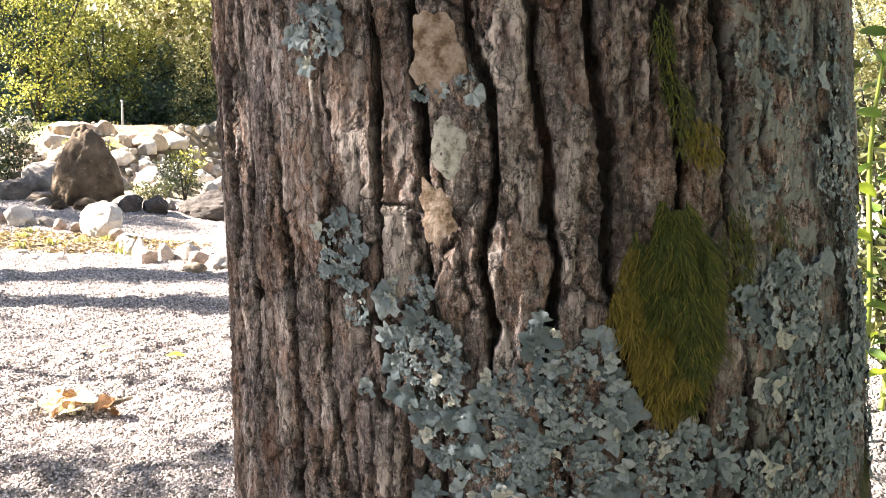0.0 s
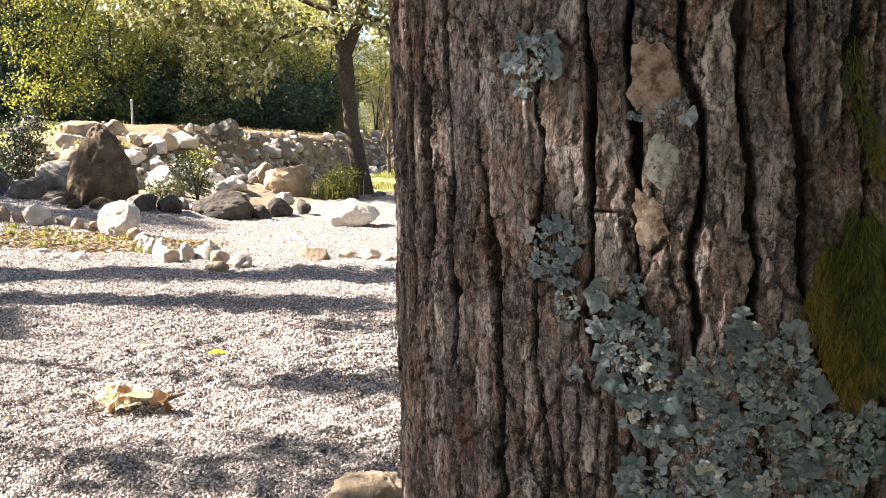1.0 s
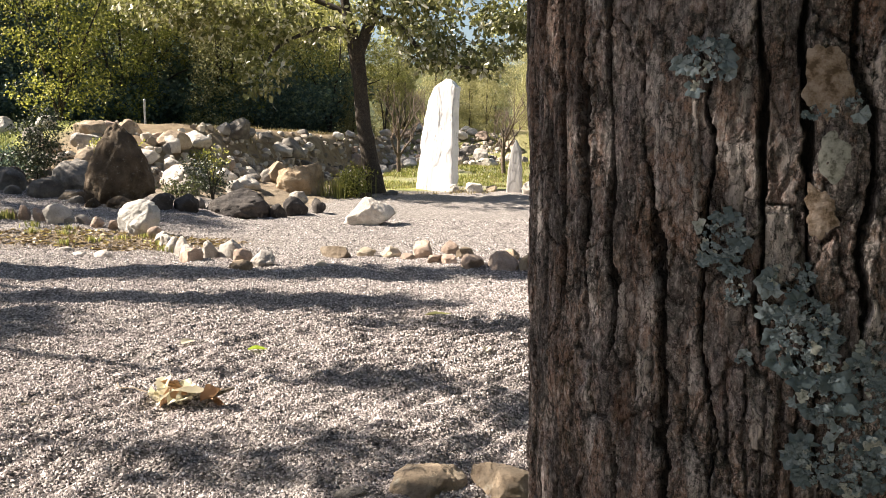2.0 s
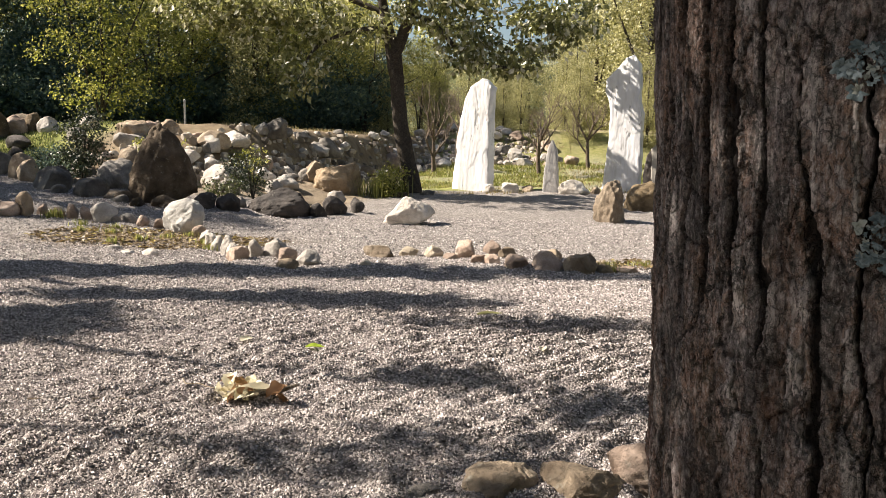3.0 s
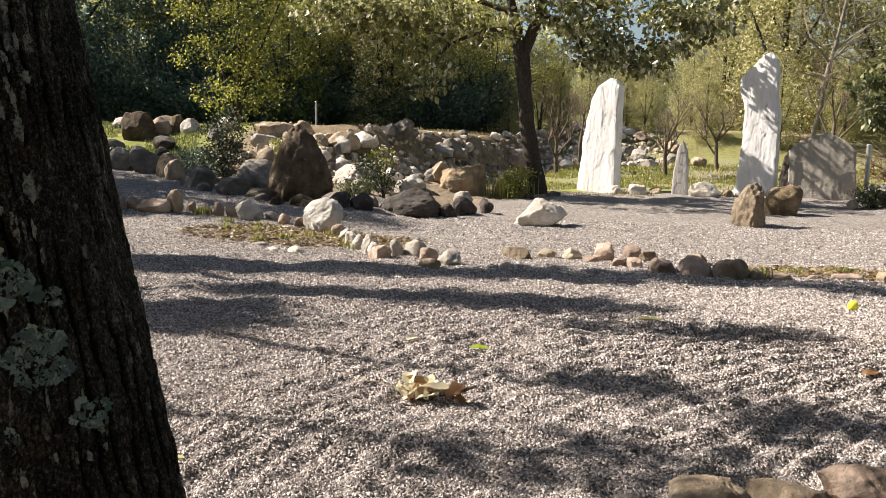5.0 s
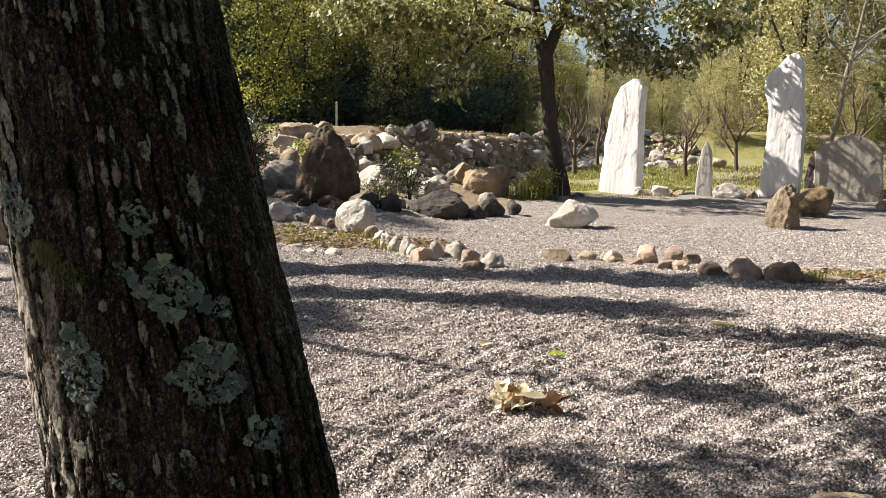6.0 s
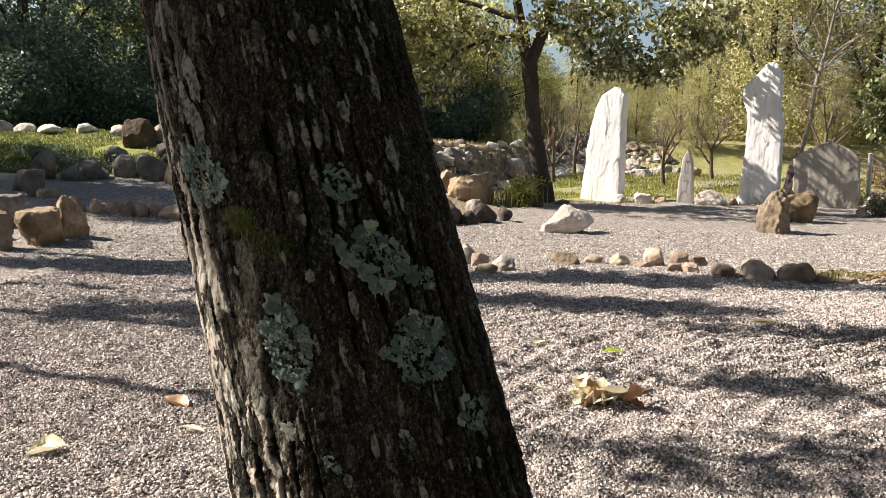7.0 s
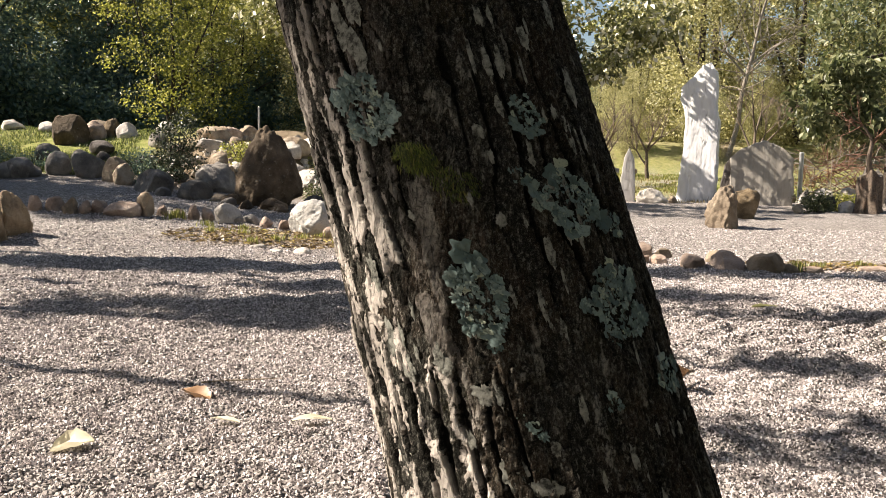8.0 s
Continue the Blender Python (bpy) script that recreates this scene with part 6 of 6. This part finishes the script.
tuft(-2.6, 18.6, 0.55, 900, 0.2, 0.55, 1)
tuft(0.78, 7.8, 0.10, 90, 0.06, 0.16, 2)
tuft(-6.05, 10.75, 0.16, 160, 0.06, 0.16, 3)
tuft(-9.0, 15.3, 0.4, 500, 0.12, 0.3, 4)
for n, (px, py) in enumerate(((-4.9, 9.9), (-4.4, 9.5), (-3.7, 9.7), (-4.6, 9.2), (-5.3, 9.9), (-5.0, 10.2), (-4.0, 10.1), (-3.5, 9.2), (-5.5, 10.3), (-4.2, 9.8), (1.2, 8.4), (1.7, 8.6), (2.2, 8.4), (2.6, 8.6))):
    tuft(px, py, 0.14, 60, 0.03, 0.09, 20 + n, "low green weeds in the leaf bed")


def litter(spots, seed, size=0.06):
    rng = np.random.default_rng(seed)
    x, y = spots
    n = len(x)
    z = ground_z(x, y) + rng.uniform(0.004, 0.02, n)
    L = size * rng.uniform(0.6, 1.3, n)
    a, tilt = rng.uniform(0, 6.28, n), rng.normal(0, 0.3, n)
    ax = np.stack([np.cos(a), np.sin(a), tilt * 0.5], 1)
    sd = np.stack([-np.sin(a), np.cos(a), rng.normal(0, 0.3, n)], 1)
    p = np.stack([x, y, z], 1)
    w, L = (L * 0.3)[:, None], L[:, None]
    up = np.array([[0, 0, 1.0]])
    v = np.stack([p, p + ax * L * 0.5 + sd * w + up * w * 0.4, p + ax * L, p + ax * L * 0.5 - sd * w + up * w * 0.4], 1).reshape(-1, 3)
    q = np.array([[0, 1, 2], [0, 2, 3]])
    return fast_mesh("leaf_litter", v, (q[None] + 4 * np.arange(n)[:, None, None]).reshape(-1, 3), False)


def oval(cx, cy, rx, ry, skew, n):
    a, d = _rng.uniform(0, 6.28, n), np.sqrt(_rng.uniform(0, 1, n))
    x = rx * d * np.cos(a)
    return cx + x, cy + ry * d * np.sin(a) + skew * x


tagged(part("leaf_litter", litter(oval(-4.25, 9.75, 1.5, 0.72, 0.1, 1900), 1), LITTER_MAT), "brown and yellow fallen leaves in the stone-edged bed", "leaf litter", kind="stuff")
tagged(part("leaf_litter", litter(oval(1.75, 8.5, 1.2, 0.42, 0.0, 900), 2), LITTER_MAT), "fallen leaves and weeds in the second bed", "leaf litter", kind="stuff")


def leaf_mesh(length, width, curl, seed):
    """One broad leaf with a folded midrib, a curled blade and a short stalk."""
    rows, cols = 10, 7
    t = np.linspace(0, 1, rows)[:, None]
    s = np.linspace(-1, 1, cols)[None]
    half = width / 2 * np.sin(np.pi * np.clip(t, 0.02, 0.98) ** 0.8) ** 0.75 * (1 + 0.10 * np.sin(t * 26 + seed))
    x = t * length * np.cos(curl * t * 0.6) + 0 * s
    y = s * half
    z = np.abs(s) ** 1.5 * half * (0.35 + 0.5 * curl) + np.sin(t * 3 + seed) * length * 0.10 * curl + 0.01 * vnoise(t * 5 + seed, s * 3, 0, seed) * curl
    return np.stack([x, y + 0 * x, z], -1).reshape(-1, 3), grid_faces(rows, cols)


def single_leaf(x, y, length, width, curl, mat, label, seed, turn):
    ob = part("leaf", fast_mesh("leaf", *leaf_mesh(length, width, curl, seed)), mat)
    ob.matrix_world = pose(x, y, float(ground_z(x, y)) + 0.010, 4, -3, turn)
    return tagged(ob, label, "leaf", "single leaves on the gravel")


GREEN_LEAF = leaf_material("leaf_fresh", [(0.0, (0.30, 0.42, 0.03)), (1.0, (0.36, 0.46, 0.05))], 0.3)
YELLOW_LEAF = leaf_material("leaf_yellow", [(0.0, (0.74, 0.66, 0.43)), (1.0, (0.84, 0.80, 0.66))], 0.25)
LIME_LEAF = leaf_material("leaf_pale_green", [(0.0, (0.46, 0.48, 0.17)), (1.0, (0.54, 0.55, 0.24))], 0.3)
DULL_LEAF = leaf_material("leaf_dull", [(0.0, (0.20, 0.20, 0.08)), (1.0, (0.26, 0.25, 0.11))], 0.2)
BROWN_LEAF = leaf_material("leaf_brown", [(0.0, (0.34, 0.19, 0.10)), (1.0, (0.44, 0.27, 0.15))], 0.2)
single_leaf(-1.36, 4.10, 0.10, 0.05, 0.3, GREEN_LEAF, "fresh green leaf lying on the gravel", 1, 5)
single_leaf(-1.70, 4.10, 0.09, 0.06, 0.2, YELLOW_LEAF, "pale yellow leaf flat on the gravel", 2, 60)
single_leaf(-0.47, 4.95, 0.16, 0.06, 0.3, DULL_LEAF, "dull green leaf on the raked gravel", 3, 10)
single_leaf(-2.97, 2.86, 0.13, 0.08, 0.6, BROWN_LEAF, "curled russet leaf on the gravel", 4, 160)
single_leaf(-3.25, 2.30, 0.13, 0.09, 0.7, YELLOW_LEAF, "curled straw-coloured leaf on the gravel", 5, 20)
single_leaf(-2.78, 2.58, 0.10, 0.04, 0.2, YELLOW_LEAF, "thin pale leaf flat on the gravel", 6, 170)
single_leaf(-2.19, 2.31, 0.13, 0.045, 0.3, LIME_LEAF, "long yellow-green leaf flat on the gravel", 8, 12)
single_leaf(0.50, 3.94, 0.12, 0.05, 0.5, BROWN_LEAF, "curled russet leaf on the gravel", 9, 30)
single_leaf(-0.14, 4.02, 0.06, 0.04, 0.5, YELLOW_LEAF, "small pale leaf on the gravel", 10, 80)
single_leaf(-2.62, 2.62, 0.13, 0.04, 0.4, YELLOW_LEAF, "long yellow leaf near the leaning tree", 7, 10)

clump = new("dry_leaf_clump")
for n in range(22):
    rng = random.Random(n)
    leaf = part("leaf", fast_mesh("leaf", *leaf_mesh(rng.uniform(0.07, 0.16), rng.uniform(0.03, 0.075), rng.uniform(0.5, 1.5), n)), BROWN_LEAF if n % 5 == 0 else YELLOW_LEAF, clump)
    leaf.matrix_basis = pose(rng.gauss(-0.02, 0.06), rng.gauss(0, 0.03), rng.uniform(0.0, 0.035), rng.uniform(-45, 45), rng.uniform(-34, 6), rng.uniform(0, 360))
part("stalk", fast_mesh("stalk", *tube(((-0.02, -0.03, 0.02), (0.10, 0.02, 0.03), (0.19, 0.06, 0.05)), (0.020, 0.015, 0.007), 9, 2)), BARK_PALE, clump)
clump.matrix_world = pose(-1.40, 3.18, float(ground_z(-1.40, 3.18)) + 0.01)
tagged(clump, "crumpled heap of dry yellow leaves on gravel", "leaf clump")

def twig(x, y, length, turn, seed):
    """A thin dry stalk lying bent on the gravel."""
    rng = random.Random(seed)
    pts = [(length * t, rng.uniform(-0.02, 0.02), 0.008 + rng.uniform(0, 0.008)) for t in (0, 0.25, 0.5, 0.75, 1)]
    ob = part("twig", fast_mesh("twig", *tube(pts, (0.0035, 0.003, 0.0028, 0.0024, 0.0015), 6, seed)), STRAW_STALK)
    ob.matrix_world = pose(x, y, float(ground_z(x, y)) + 0.006, 0, 0, turn)
    tagged(ob, "thin dry stalk lying on the gravel", "twig", "dry stalks on the gravel")


twig(-2.30, 3.12, 0.46, 4, 1)
twig(-1.78, 3.42, 0.22, -30, 2)
twig(-3.05, 3.0, 0.30, 20, 3)

bm = bmesh.new()
bmesh.ops.create_uvsphere(bm, u_segments=20, v_segments=12, radius=0.036)
for q in bm.verts:
    q.co.z *= 1.08
    q.co.z -= 0.006 * math.exp(-((q.co.x ** 2 + q.co.y ** 2) / 0.0001)) * (1 if q.co.z > 0 else -1)
for f in bm.faces:
    f.smooth = True
fruit = part("fruit", bm, FRUIT)
fruit.matrix_world = pose(1.02, 5.92, float(ground_z(1.02, 5.92)) + 0.034, 15, 10, 0)
tagged(fruit, "ripe yellow fruit fallen on the gravel", "fruit")


def metal_post(x, y, h, r):
    base = new("post")
    pole = part("pole", fast_mesh("pole", *tube(((0, 0, -0.1), (0, 0, h / 2), (0, 0, h)), (r, r, r), 12, 1, 0.0)), STEEL, base)
    part("cap", fast_mesh("cap", *tube(((0, 0, h - 0.02), (0, 0, h), (0, 0, h + 0.02)), (r * 1.15, r * 1.15, r * 0.3), 12, 1, 0.0)), STEEL, pole)
    base.matrix_world = pose(x, y, float(height(x, y)))
    tagged(base, "thin galvanised metal post set in the ground", "post", "metal posts")


metal_post(-7.5, 20.0, 0.6, 0.025)
metal_post(5.68, 21.5, 1.25, 0.055)


def sapling(x, y):
    """A thin green shoot with broad leaves behind the near tree."""
    base = new("sapling")
    stem = part("stem", fast_mesh("stem", *tube(((0, 0, -0.02), (0.03, 0, 0.5), (-0.02, 0.02, 1.1), (0.04, 0, 1.7)), (0.012, 0.010, 0.008, 0.004), 7, 3)), SHOOT, base)
    for n in range(26):
        rng = random.Random(n + 50)
        leaf = part("leaf", fast_mesh("leaf", *leaf_mesh(rng.uniform(0.09, 0.15), rng.uniform(0.045, 0.07), 0.4, n)), GREEN_DEEP if n % 3 else GREEN_LEAF, stem)
        leaf.matrix_basis = pose(0.01, 0, 0.25 + n * 0.055, rng.uniform(-30, 30), rng.uniform(-30, 30), n * 137.5)
    base.matrix_world = pose(x, y, float(height(x, y)))
    return tagged(base, "young green shoot with broad leaves behind the tree", "sapling")


GREEN_DEEP = leaf_material("leaf_deep", [(0.0, (0.06, 0.12, 0.02)), (1.0, (0.12, 0.20, 0.04))], 0.35)
SHOOT = leaf_material("green_stem", [(0.0, (0.24, 0.32, 0.05)), (1.0, (0.30, 0.38, 0.08))], 0.1)
sapling(1.50, 2.95)
sapling(1.78, 3.30)
